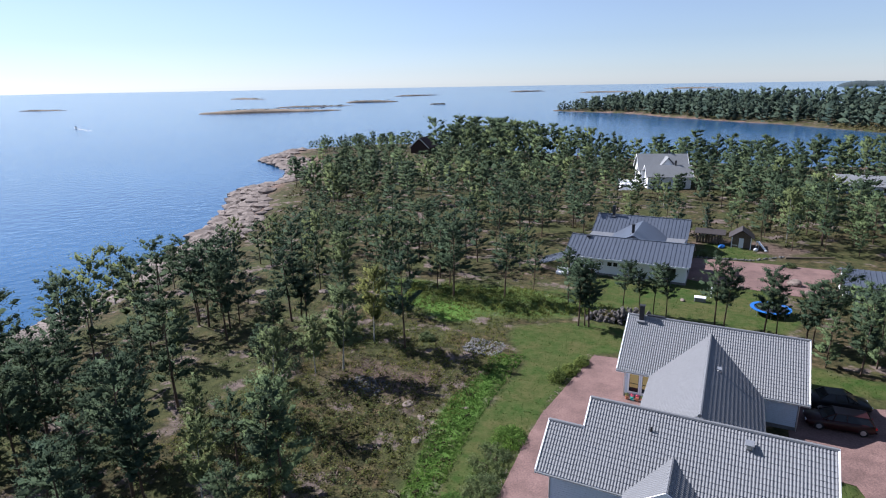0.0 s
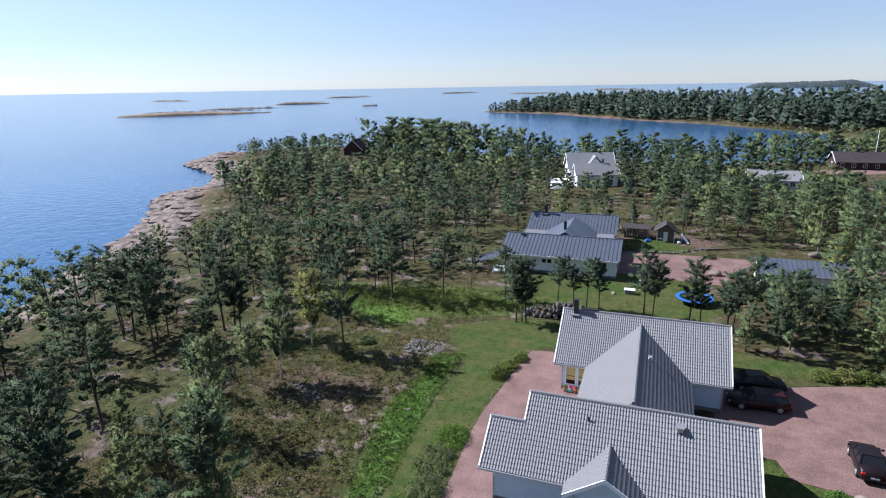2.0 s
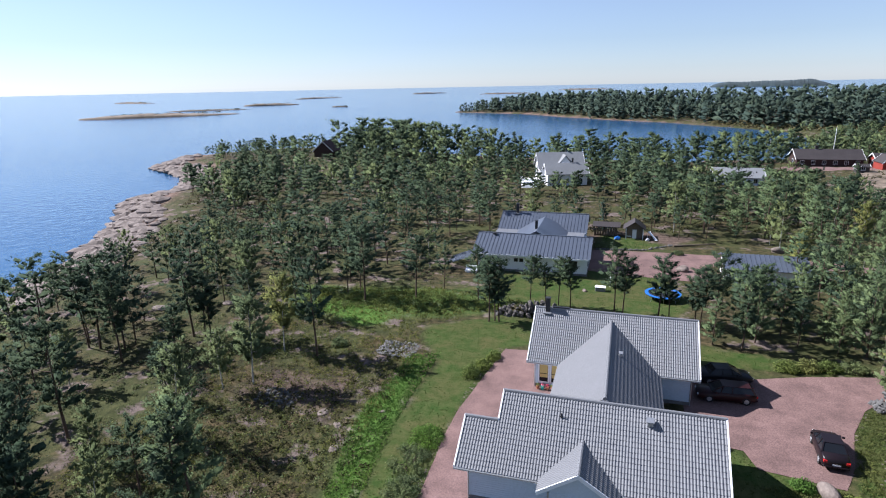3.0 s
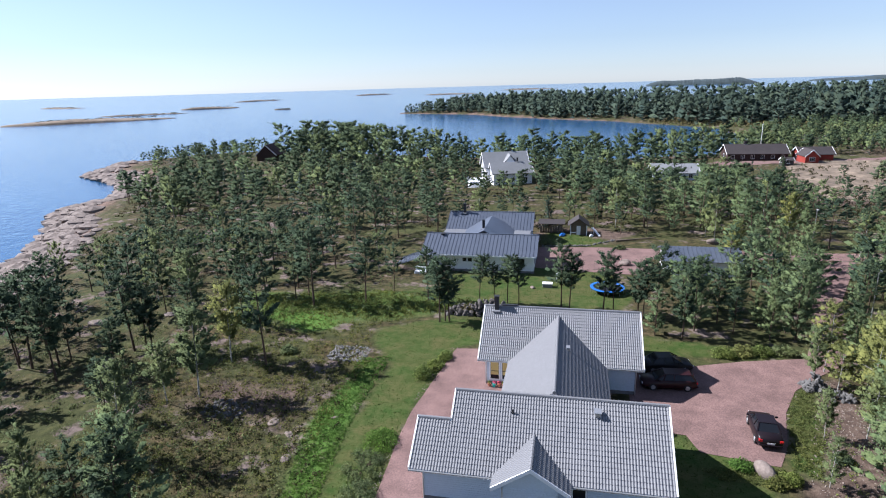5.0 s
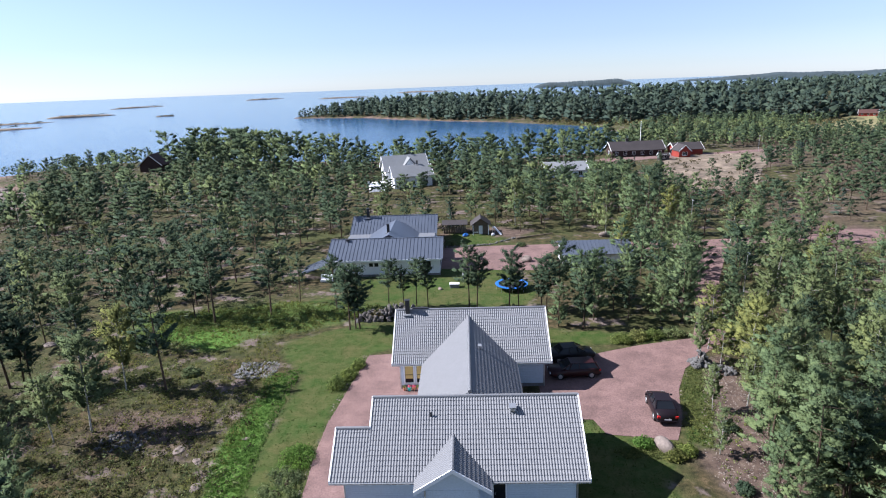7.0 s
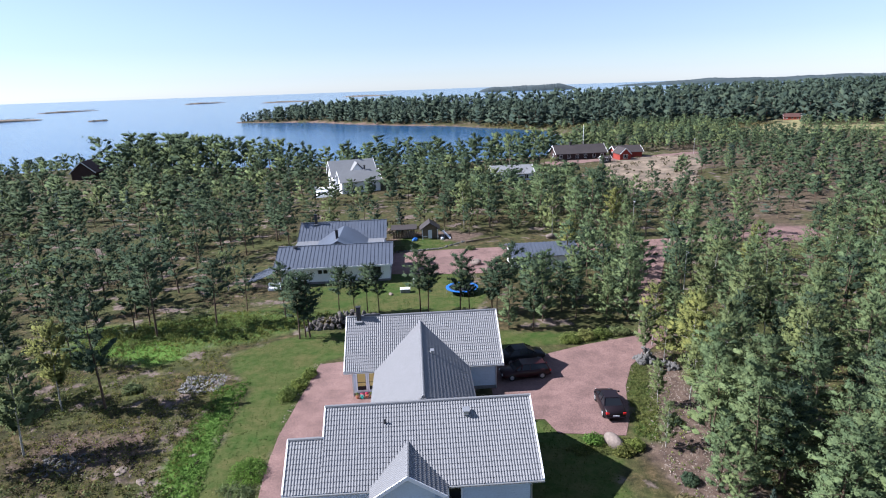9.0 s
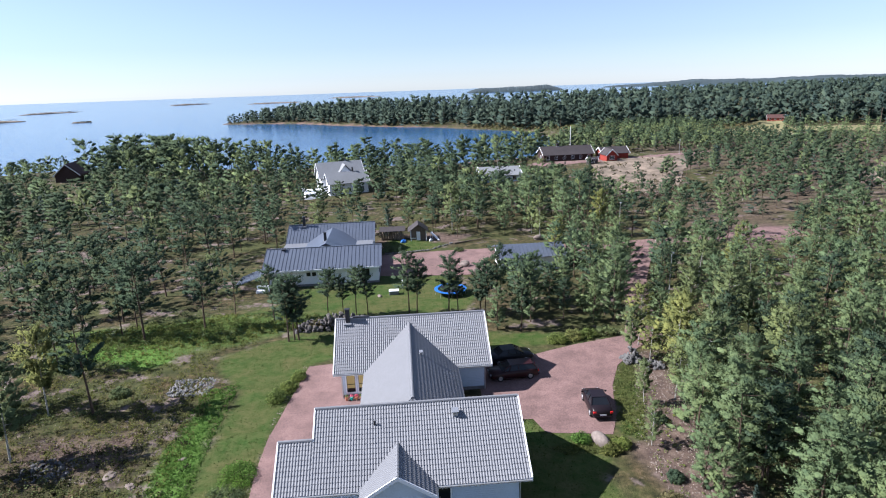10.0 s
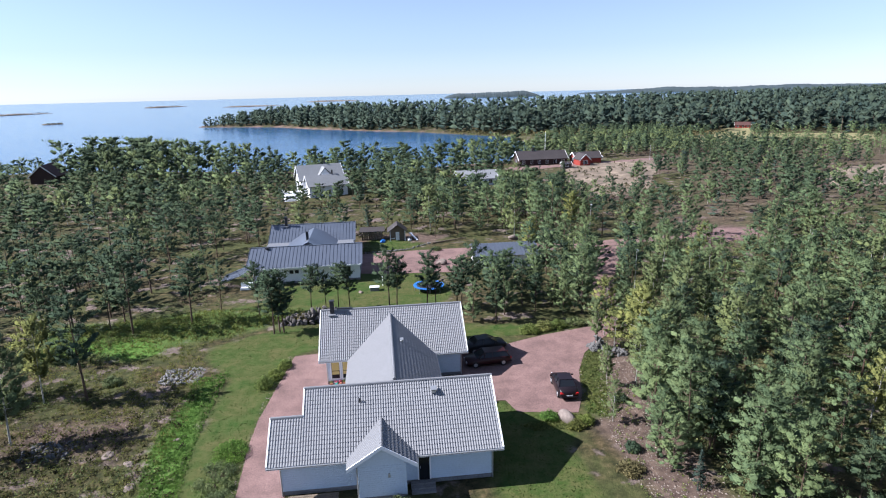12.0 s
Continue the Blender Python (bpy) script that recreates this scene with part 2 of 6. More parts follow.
bare_mask = np.max([zone(BARE, 1.5, 2.0), zone(DRYFIELD, 5, 4), zone(EAST_FIELD, 4, 4), zone(ROAD_CLEARING, 2, 2), zone([(-3, 99.5), (0, 104), (8, 107), (15, 103), (11, 98), (9, 100), (5, 103.5), (0, 103.2)], 0.8, 0.8), 0.5 * zone([(60, 100), (180, 120), (260, 250), (130, 280), (110, 230), (115, 200), (80, 150)], 6, 6), zone(EAST_BARE, 0.8, 0.8)], 0)
shore_d = (edge_distance(GX, GY, COAST) + 2.0 * lumps(GX * 0.9, GY * 0.9)).ravel()
rock_mask = (1 - smooth(235, 245, GY.ravel()) * smooth(20, 70, GX.ravel())) * smooth(-8, -1, shore_d) * (1 - smooth(5, 12, shore_d * np.where(GY.ravel() > 235, 2.2, 1.0) + 4 * lumps(GX * 0.2 + 3, GY * 0.2).ravel()))
mask = ground_mesh.color_attributes.new("cover", "FLOAT_COLOR", "POINT")
mask.data.foreach_set("color", np.stack([lawn_mask, lush_mask, bare_mask, rock_mask], 1).astype(np.float32).ravel())

M_GROUND = material("heath and grass", (0.1, 0.1, 0.05), 0.95, 0, 0.1)


def ground_look(m):
    nt = m.node_tree
    att = nt.nodes.new("ShaderNodeAttribute")
    att.attribute_name = "cover"
    sep = nt.nodes.new("ShaderNodeSeparateColor")
    nt.links.new(att.outputs["Color"], sep.inputs[0])
    n1, n2, n3, n4 = noise_node(m, 0.11, 5, 0.65), noise_node(m, 1.1, 6, 0.7), noise_node(m, 6.0, 4, 0.7), noise_node(m, 0.32, 4, 0.6)
    heath = ramp(m, n2.outputs[0], [(0.34, (0.015, 0.0155, 0.009)), (0.46, (0.042, 0.038, 0.018)), (0.57, (0.078, 0.06, 0.03)), (0.68, (0.135, 0.096, 0.058))])
    moss = mix(m, 0.5, ramp(m, n3.outputs[0], [(0.3, (0.0288, 0.0342, 0.0115)), (0.7, (0.07, 0.07, 0.031))]), ramp(m, n2.outputs[0], [(0.36, (0.022, 0.03, 0.01)), (0.5, (0.055, 0.064, 0.022)), (0.64, (0.105, 0.106, 0.04))]))
    patch = ramp(m, n1.outputs[0], [(0.41, (0, 0, 0)), (0.56, (1, 1, 1))])
    base = mix(m, patch, heath, moss)
    rockspot = ramp(m, n4.outputs[0], [(0.565, (0, 0, 0)), (0.63, (1, 1, 1))])
    rock = ramp(m, n2.outputs[0], [(0.3, (0.075, 0.058, 0.05)), (0.7, (0.21, 0.165, 0.145))])
    base = mix(m, rockspot, base, rock)
    bare = ramp(m, n2.outputs[0], [(0.3, (0.0432, 0.0308, 0.0252)), (0.5, (0.101, 0.0718, 0.0576)), (0.7, (0.166, 0.123, 0.0936))])
    base = mix(m, sep.outputs[2], base, bare)
    lush = ramp(m, n3.outputs[0], [(0.3, (0.05, 0.11, 0.018)), (0.7, (0.11, 0.19, 0.04))])
    base = mix(m, sep.outputs[1], base, lush)
    lawn = mix(m, 0.6, ramp(m, n3.outputs[0], [(0.3, (0.028, 0.05, 0.01)), (0.7, (0.062, 0.085, 0.022))]),
               ramp(m, n1.outputs[0], [(0.34, (0.03, 0.07, 0.011)), (0.46, (0.048, 0.07, 0.017)), (0.6, (0.09, 0.078, 0.03))]))
    lawn = mix(m, 0.5, lawn, ramp(m, n4.outputs[0], [(0.41, (0.026, 0.066, 0.009)), (0.5, (0.046, 0.068, 0.015)), (0.58, (0.086, 0.076, 0.028))]))
    lawn = mix(m, 0.4, lawn, ramp(m, n2.outputs[0], [(0.4, (0.026, 0.06, 0.012)), (0.58, (0.1, 0.105, 0.04))]))
    base = mix(m, sep.outputs[0], base, lawn)
    shore = ramp(m, n2.outputs[0], [(0.3, (0.0648, 0.0445, 0.036)), (0.46, (0.14, 0.09, 0.07)), (0.58, (0.22, 0.152, 0.124)), (0.74, (0.33, 0.262, 0.23))])
    base = mix(m, att.outputs["Alpha"], base, shore)
    set_base(m, base)
    bump(m, n3.outputs[0], 0.6, 0.15)


ground_look(M_GROUND)
ground_mesh.materials.append(M_GROUND)
ground = tagged(new("ground", ground_mesh), "heath, lawn and bare granite ground sloping to the sea", "ground", kind="structure")

sx = axis([(-5000, 400), (-300, 40), (300, 40), (5000, 400)])
SX, SY = np.meshgrid(sx, axis([(-800, 60), (800, 60), (5000, 400)]))
water = tagged(new("water", mesh_from("water", np.stack([SX.ravel(), SY.ravel(), np.full(SX.size, SEA_Z)], 1),
                                      grid_faces(len(sx), SX.shape[0]), M_SEA, True)), "calm blue sea with small ripples", "water", kind="structure")


# ---- builders ----
def part(name, bm, mat, parent=None, label=""):
    me = bpy.data.meshes.new(name)
    bm.to_mesh(me)
    bm.free()
    me.materials.append(mat)
    ob = new(name, me)
    if parent is not None:
        ob.parent = parent
    if label:
        ob["label"] = label
    return ob


def mesh_part(name, me, parent, label=""):
    ob = new(name, me)
    ob.parent = parent
    if label:
        ob["label"] = label
    return ob


def thing(name, label, category, m=None, group="", kind=""):
    e = new(name)
    e.empty_display_size = 0.2
    if m is not None:
        e.matrix_basis = m
    return tagged(e, label, category, group, kind)


def box(x0, y0, z0, x1, y1, z1, bevel=0.0, bm=None):
    bm = bm or bmesh.new()
    r = bmesh.ops.create_cube(bm, size=1, matrix=Matrix.Translation(((x0 + x1) / 2, (y0 + y1) / 2, (z0 + z1) / 2))
                              @ Matrix.Diagonal((abs(x1 - x0), abs(y1 - y0), abs(z1 - z0), 1)))
    if bevel:
        es = list({e for v in r["verts"] for e in v.link_edges})
        bmesh.ops.bevel(bm, geom=es, offset=bevel, segments=1, affect="EDGES")
    return bm


def prism(points, offset, bm=None):
    """A solid from a flat outline pushed along offset."""
    bm = bm or bmesh.new()
    a = [bm.verts.new(p) for p in points]
    b = [bm.verts.new(Vector(p) + Vector(offset)) for p in points]
    bm.faces.new(a)
    bm.faces.new(b[::-1])
    for i in range(len(a)):
        j = (i + 1) % len(a)
        bm.faces.new((a[j], a[i], b[i], b[j]))
    bmesh.ops.recalc_face_normals(bm, faces=bm.faces)
    return bm


def beam(p, q, w, h, bm=None):
    """A square bar from p to q."""
    bm = bm or bmesh.new()
    p, q = Vector(p), Vector(q)
    m = Matrix.Translation((p + q) / 2) @ (q - p).to_track_quat("X", "Z").to_matrix().to_4x4() @ Matrix.Diagonal(((q - p).length, w, h, 1))
    bmesh.ops.create_cube(bm, size=1, matrix=m)
    return bm


def tube(p, q, r0, r1, n=8, bm=None):
    bm = bm or bmesh.new()
    p, q = Vector(p), Vector(q)
    m = Matrix.Translation((p + q) / 2) @ (q - p).to_track_quat("Z", "X").to_matrix().to_4x4()
    bmesh.ops.create_cone(bm, cap_ends=True, segments=n, radius1=r0, radius2=r1, depth=(q - p).length, matrix=m)
    return bm


def tile_slope(name, a, b, up, mat, parent, label="", width=0.18, course=0.33, wave=0.04, step=0.026):
    """A roof slope of wavy tiles laid in courses: a to b along the eave, up to the ridge."""
    a, b, up = Vector(a), Vector(b), Vector(up)
    along = b - a
    n = along.cross(up).normalized()
    if n.z < 0:
        n = -n
    cols, rows = max(2, round(along.length / width)), max(2, round(up.length / course))
    us = np.linspace(0, 1, cols * 4 + 1)
    bulge = wave * np.array([0.0, 0.9, 0.9, 0.0])[np.arange(len(us)) % 4]
    vs, hs = [], []
    for r in range(rows):
        vs += [r / rows, (r + 0.999) / rows]
        hs += [step, 0.0]
    vs, hs = np.array(vs), np.array(hs)
    A, L, U, N = (np.array(v) for v in (a, along, up, n))
    P = A + us[None, :, None] * L + vs[:, None, None] * U + (bulge[None, :, None] + hs[:, None, None]) * N
    me = mesh_from(name, P.reshape(-1, 3), grid_faces(len(us), len(vs)), mat)
    return mesh_part(name, me, parent, label)


def gable_walls(x0, x1, y0, y1, base, eave, ridge, along, t=0.2):
    """Four wall outlines of a gabled body; along: the ridge's axis."""
    out = []
    if along == "x":
        m = (y0 + y1) / 2
        out.append(prism([(x0, y0, base), (x1, y0, base), (x1, y0, eave), (x0, y0, eave)], (0, t, 0)))
        out.append(prism([(x0, y1 - t, base), (x1, y1 - t, base), (x1, y1 - t, eave), (x0, y1 - t, eave)], (0, t, 0)))
        for x in (x0, x1 - t):
            out.append(prism([(x, y0 + t, base), (x, y1 - t, base), (x, y1 - t, eave), (x, m, ridge), (x, y0 + t, eave)], (t, 0, 0)))
    else:
        m = (x0 + x1) / 2
        out.append(prism([(x0, y0, base), (x0, y1, base), (x0, y1, eave), (x0, y0, eave)], (t, 0, 0)))
        out.append(prism([(x1 - t, y0, base), (x1 - t, y1, base), (x1 - t, y1, eave), (x1 - t, y0, eave)], (t, 0, 0)))
        for y in (y0, y1 - t):
            out.append(prism([(x0 + t, y, base), (x1 - t, y, base), (x1 - t, y, eave), (m, y, ridge), (x0 + t, y, eave)], (0, t, 0)))
    return out


def window(parent, x0, x1, z0, z1, y, normal=-1, frame_mat=None, glass=None, axis_="x", bars=1, w=0.07):
    """A window in a wall: frame, pane and glazing bars. axis_: the wall's run."""
    f = bmesh.new()

    def b(a0, a1, c0, c1, d0, d1, bm=None):
        if axis_ == "x":
            return box(a0, y + normal * d0, c0, a1, y + normal * d1, c1, 0, bm)
        return box(y + normal * d0, a0, c0, y + normal * d1, a1, c1, 0, bm)
    b(x0 - w, x1 + w, z0 - w, z0, 0.003, 0.06, f)
    b(x0 - w, x1 + w, z1, z1 + w, 0.003, 0.06, f)
    b(x0 - w, x0, z0, z1, 0.003, 0.06, f)
    b(x1, x1 + w, z0, z1, 0.003, 0.06, f)
    for i in range(bars):
        c = x0 + (x1 - x0) * (i + 1) / (bars + 1)
        b(c - 0.025, c + 0.025, z0, z1, 0.003, 0.05, f)
    win = part("window", f, frame_mat or M_WHITE, parent)
    part("pane", b(x0, x1, z0, z1, 0.004, 0.02), glass or M_GLASS, win)
    return win


# ---- the tiled house ----
house = thing("house", "pale bungalow, walls tinted blue as in shade, with grey concrete tile roofs", "house")
TP = 0.675


def gable_roof_x(parent, x0, x1, yr, zr, half, mat, verge, label="", slopes=("front", "back"), th=0.16, pitch=TP, left_from=None, right=True):
    """A gabled tile roof whose ridge runs along x, with verge boards, fascia and ridge tiles."""
    for side in slopes:
        s = -1 if side == "front" else 1
        ye, ze = yr + s * half, zr - half * pitch
        tile_slope("roof_slope", (x0, ye, ze), (x1, ye, ze), (0, -s * half, half * pitch), mat, parent, label)
        part("roof_deck", prism([(x0 + 0.03, ye, ze - 0.03), (x1 - 0.03, ye, ze - 0.03), (x1 - 0.03, yr, zr - 0.03), (x0 + 0.03, yr, zr - 0.03)], (0, 0, -th + 0.04)), verge, parent)
        part("fascia", box(x0, ye - s * 0.03, ze - 0.2, x1, ye + s * 0.01, ze - 0.01), verge, parent)
        part("gutter", tube((x0, ye + s * 0.07, ze - 0.06), (x1, ye + s * 0.07, ze - 0.06), 0.06, 0.06, 8), M_PALEROOF, parent)
        for x in (x1, x0):
            if x == x1 and not right:
                continue
            if x == x0 and left_from is not None and s < 0:
                ye, ze = left_from, zr - (yr - left_from) * pitch
            part("verge_board", prism([(x - 0.05, ye, ze - 0.2), (x - 0.05, ye, ze + 0.09), (x - 0.05, yr, zr + 0.09), (x - 0.05, yr, zr - 0.2)], (0.1, 0, 0)), verge, parent)
    b = bmesh.new()
    n = max(1, round((x1 - x0) / 0.35))
    for i in range(n):
        a = x0 + (x1 - x0) * i / n
        tube((a, yr, zr + 0.0), (a + (x1 - x0) / n, yr, zr + 0.0), 0.13, 0.115, 8, b)
    part("ridge_tiles", b, mat, parent)


def gable_roof_y(parent, xr, y0, y1, zr, half, mat, verge, pitch=TP, label="", ends=(True, False)):
    for s in (-1, 1):
        xe, ze = xr + s * half, zr - half * pitch
        tile_slope("roof_slope", (xe, y0, ze), (xe, y1, ze), (-s * half, 0, half * pitch), mat, parent, label, wave=0.05, step=0.034)
        part("roof_deck", prism([(xe, y0 + 0.03, ze - 0.03), (xe, y1, ze - 0.03), (xr, y1, zr - 0.03), (xr, y0 + 0.03, zr - 0.03)], (0, 0, -0.12)), verge, parent)
        part("fascia", box(xe - s * 0.03, y0, ze - 0.18, xe + s * 0.01, y1, ze - 0.01), verge, parent)
        for use, y in zip(ends, (y0, y1)):
            if use:
                part("verge_board", prism([(xe, y - 0.05, ze - 0.18), (xe, y - 0.05, ze + 0.09), (xr, y - 0.05, zr + 0.09), (xr, y - 0.05, zr - 0.18)], (0, 0.08, 0)), verge, parent)
    b = bmesh.new()
    n = max(1, round((y1 - y0) / 0.35))
    for i in range(n):
        a = y0 + (y1 - y0) * i / n
        tube((xr, a, zr), (xr, a + (y1 - y0) / n, zr), 0.13, 0.115, 8, b)
    part("ridge_tiles", b, mat, parent)


# far wing, link and near wing with its lower end and the porch
for bm in gable_walls(-3.3, 9.4, 43.7, 52.3, 0, 2.6, 5.5, "x"):
    part("wall", bm, M_WALL, house)
gable_roof_x(house, -4.0, 10.05, 48.0, 5.84, 4.8, M_TILE, M_WHITE)
for bm in gable_walls(-0.7, 6.3, 35.6, 44.2, 0, 2.5, 4.95, "y"):
    part("wall", bm, M_WALL, house)
gable_roof_y(house, 2.85, 33.5, 47.4, 5.33, 4.15, M_TILE, M_WHITE, ends=(False, False))
for bm in gable_walls(-3.2, 9.4, 27.9, 35.7, 0, 2.75, 5.6, "x"):
    part("wall", bm, M_WALL, house)
gable_roof_x(house, -3.75, 10.08, 31.8, 5.98, 4.7, M_TILE, M_WHITE, left_from=29.9)
for bm in gable_walls(-5.3, -3.2, 27.9, 32.2, 0, 2.75, 4.3, "x"):
    part("wall", bm, M_WALL, house)
gable_roof_x(house, -6.0, -3.75, 30.0, 4.765, 2.9, M_TILE, M_WHITE, right=False)
for bm in gable_walls(0.05, 3.3, 26.5, 28.0, 0, 2.95, 3.95, "y"):
    part("wall", bm, M_WALL, house)
gable_roof_y(house, 1.7, 26.0, 29.6, 4.41, 2.35, M_TILE, M_WHITE, 0.66)
part("plinth", box(-5.32, 27.86, 0, 9.42, 35.72, 0.3), M_PLINTH, house)
part("plinth", box(0.02, 26.46, 0, 3.33, 27.86, 0.3), M_PLINTH, house)
part("plinth", box(-3.32, 43.66, 0, 9.42, 52.32, 0.3), M_PLINTH, house)


# ---- the sheet-metal house ----
def seam_slope(name, a, b, up, mat, parent, pitch=0.55, th=0.08):
    """A standing-seam metal slope: flat pans with upright ribs."""
    a, b, up = Vector(a), Vector(b), Vector(up)
    n = (b - a).cross(up).normalized()
    if n.z < 0:
        n = -n
    s = part(name, prism([a, b, b + up, a + up], -n * th), mat, parent)
    k = max(1, round((b - a).length / pitch))
    for i in range(k + 1):
        p = a + (b - a) * i / k + n * 0.02
        rib = beam(p, p + up, 0.035, 0.07)
        part("seam", rib, mat, s)
    return s


G = -0.8
metal_house = thing("house", "white rendered house with dark standing-seam metal roofs", "house")
for bm in gable_walls(-17.0, -1.2, 78.2, 86.2, G, 1.9, 3.7, "x"):
    part("wall", bm, M_WHITE, metal_house)
for bm in gable_walls(-16.4, -2.7, 93.0, 101.0, G, 1.9, 3.8, "x"):
    part("wall", bm, M_WHITE, metal_house)
for bm in gable_walls(-13.0, -5.5, 86.0, 93.2, G, 1.8, 3.4, "y"):
    part("wall", bm, M_WHITE, metal_house)
seam_slope("roof_slope", (-17.8, 77.3, 1.95), (-0.7, 77.3, 1.95), (0, 4.8, 2.0), M_SEAM, metal_house)
seam_slope("roof_slope", (-17.8, 86.9, 1.95), (-0.7, 86.9, 1.95), (0, -4.8, 2.0), M_SEAM, metal_house)
seam_slope("roof_slope", (-17.1, 92.4, 1.95), (-2.2, 92.4, 1.95), (0, 4.6, 2.2), M_SEAM, metal_house)
seam_slope("roof_slope", (-17.1, 101.6, 1.95), (-2.2, 101.6, 1.95), (0, -4.6, 2.2), M_SEAM, metal_house)
part("roof_slope", prism([(-13.6, 84.0, 1.9), (-13.6, 94.5, 1.9), (-9.3, 94.5, 4.0), (-9.3, 84.0, 4.0)], (0, 0, -0.1)), M_SEAM, metal_house)
part("roof_slope", prism([(-5.0, 84.0, 1.9), (-5.0, 94.5, 1.9), (-9.3, 94.5, 4.0), (-9.3, 84.0, 4.0)], (0, 0, -0.1)), M_SEAM, metal_house)

garage = thing("garage", "white garage with a dark sheet-metal roof among pines", "garage")
for bm in gable_walls(17.2, 26.8, 79.9, 85.7, G, 1.35, 2.4, "x"):
    part("wall", bm, M_WHITE, garage)
seam_slope("roof_slope", (16.7, 79.3, 1.4), (27.3, 79.3, 1.4), (0, 3.5, 1.25), M_SEAM, garage, 0.6)
seam_slope("roof_slope", (16.7, 86.3, 1.4), (27.3, 86.3, 1.4), (0, -3.5, 1.25), M_SEAM, garage, 0.6)

# ---- far buildings ----
def far_house(name, label, x, y, rot, length, depth, wall_h, roof_h, wall_mat, roof_mat, over=0.5, wins=3, storeys=1):
    """A gabled house far off: walls, slopes, verge boards, chimney, windows. Its ridge runs along its own x."""
    h = thing(name, label, name.split("_")[-1], pose(x, y, land_at(x, y) - 0.15, 0, 0, rot))
    l, d = length / 2, depth / 2
    for bm in gable_walls(-l, l, -d, d, 0, wall_h, wall_h + roof_h * 0.93, "x"):
        part("wall", bm, wall_mat, h)
    k = roof_h / d
    for s in (-1, 1):
        part("roof_slope", prism([(-l - over, s * (d + over), wall_h - over * k), (l + over, s * (d + over), wall_h - over * k), (l + over, 0, wall_h + roof_h), (-l - over, 0, wall_h + roof_h)], (0, 0, 0.14)), roof_mat, h)
        for e in (-1, 1):
            part("verge_board", prism([(e * (l + over), s * (d + over), wall_h - over * k - 0.12), (e * (l + over), s * (d + over), wall_h - over * k + 0.2), (e * (l + over), 0, wall_h + roof_h + 0.2), (e * (l + over), 0, wall_h + roof_h - 0.12)], (e * 0.08, 0, 0)), M_WHITE, h)
    for st in range(storeys):
        z = 0.9 + st * 2.6
        for i in range(wins):
            c = -l + (i + 0.5) * length / wins
            window(h, c - 0.5, c + 0.5, z, z + 1.2, -d, -1)
        window(h, -0.8, 0.8, z, z + 1.2, -l, -1, axis_="y", bars=2)
    return h


white_house = far_house("white_house", "tall white wooden house with pale grey roof", -15.5, 171, 17, 12.5, 8.5, 4.6, 3.6, M_WHITE, M_PALEROOF, storeys=2)
white_wing = far_house("white_house", "white side house with pale grey roof and glazed gable", -13.0, 164.5, 17, 11, 6.5, 3.6, 2.4, M_WHITE, M_PALEROOF, storeys=1)
part("gable_wall", prism([(-1.5, -4.3, 4.4), (3.5, -4.3, 4.4), (1.0, -4.3, 7.5)], (0, 0.15, 0)), M_WHITE, white_house)
for e in (-1, 1):
    part("gable_roof", prism([(1.0 + e * 2.9, -4.7, 4.3), (1.0, -4.7, 7.75), (1.0, -0.5, 7.75), (1.0 + e * 2.9, -4.2, 4.5)], (0, 0, 0.12)), M_PALEROOF, white_house)
grey_house = far_house("grey_house", "low house with pale grey roof among pines", 33, 176, 0, 12, 9, 2.5, 1.9, M_WALL, M_PALEROOF)
red_long = far_house("farm_house", "long dark-roofed brown wooden house with white trim", 66, 219, 2, 19, 9, 2.7, 2.6, M_BROWN, M_BROWNROOF, wins=6)
red_barn = far_house("red_barn", "dark-roofed red wooden barn with white trim", 83.5, 216, 2, 10, 7, 2.4, 1.9, M_RED, M_BROWNROOF, wins=1)
red_shed = far_house("red_shed", "small red wooden shed with white-edged gable", 79.8, 209.5, 92, 7, 4, 2.5, 1.9, M_RED, M_BROWNROOF, wins=1, over=0.25)
cottage = far_house("red_cottage", "dark brown cottage with brick-red roof and white gable boards", -115.5, 217, -84, 11, 8, 2.8, 3.6, M_BROWN, M_REDROOF, wins=2)


# ---- trees ----
def tri_cloud(rng, centres, radii, per, size, flat=0.6, thin=0.65):
    """Small leaf triangles scattered in clumps, facing out of their clump. Returns verts and faces."""
    c = np.repeat(centres, per, 0)
    r = np.repeat(radii, per)[:, None]
    out = rng.normal(size=c.shape)
    out /= np.linalg.norm(out, axis=1, keepdims=True) + 1e-9
    off = out * r * rng.uniform(0.35, 1.0, (len(c), 1)) ** 0.6
    off[:, 2] *= flat
    p = c + off
    n = out + np.array([0, 0, 0.35]) + rng.normal(size=p.shape) * 0.33
    n /= np.linalg.norm(n, axis=1, keepdims=True) + 1e-9
    a = np.cross(n, rng.normal(size=p.shape))
    a /= np.linalg.norm(a, axis=1, keepdims=True) + 1e-9
    b = np.cross(n, a)
    s = size * rng.uniform(0.6, 1.3, (len(p), 1))
    w = s * thin
    s = s * (0.65 / thin) ** 0.4
    v = np.stack([p + a * s * 1.15, p - a * s * 0.6 + b * w, p - a * s * 0.6 - b * w], 1).reshape(-1, 3)
    return v, np.arange(len(v)).reshape(-1, 3)


_ICO = bmesh.new()
bmesh.ops.create_icosphere(_ICO, subdivisions=1, radius=1)
ICO_V = np.array([v.co[:] for v in _ICO.verts])
ICO_F = np.array([[v.index for v in f.verts] for f in _ICO.faces])
_ICO.free()
OCT_V = np.array([(1, 0, 0), (0, 1, 0), (-1, 0, 0), (0, -1, 0), (0, 0, 1), (0, 0, -1)], float)
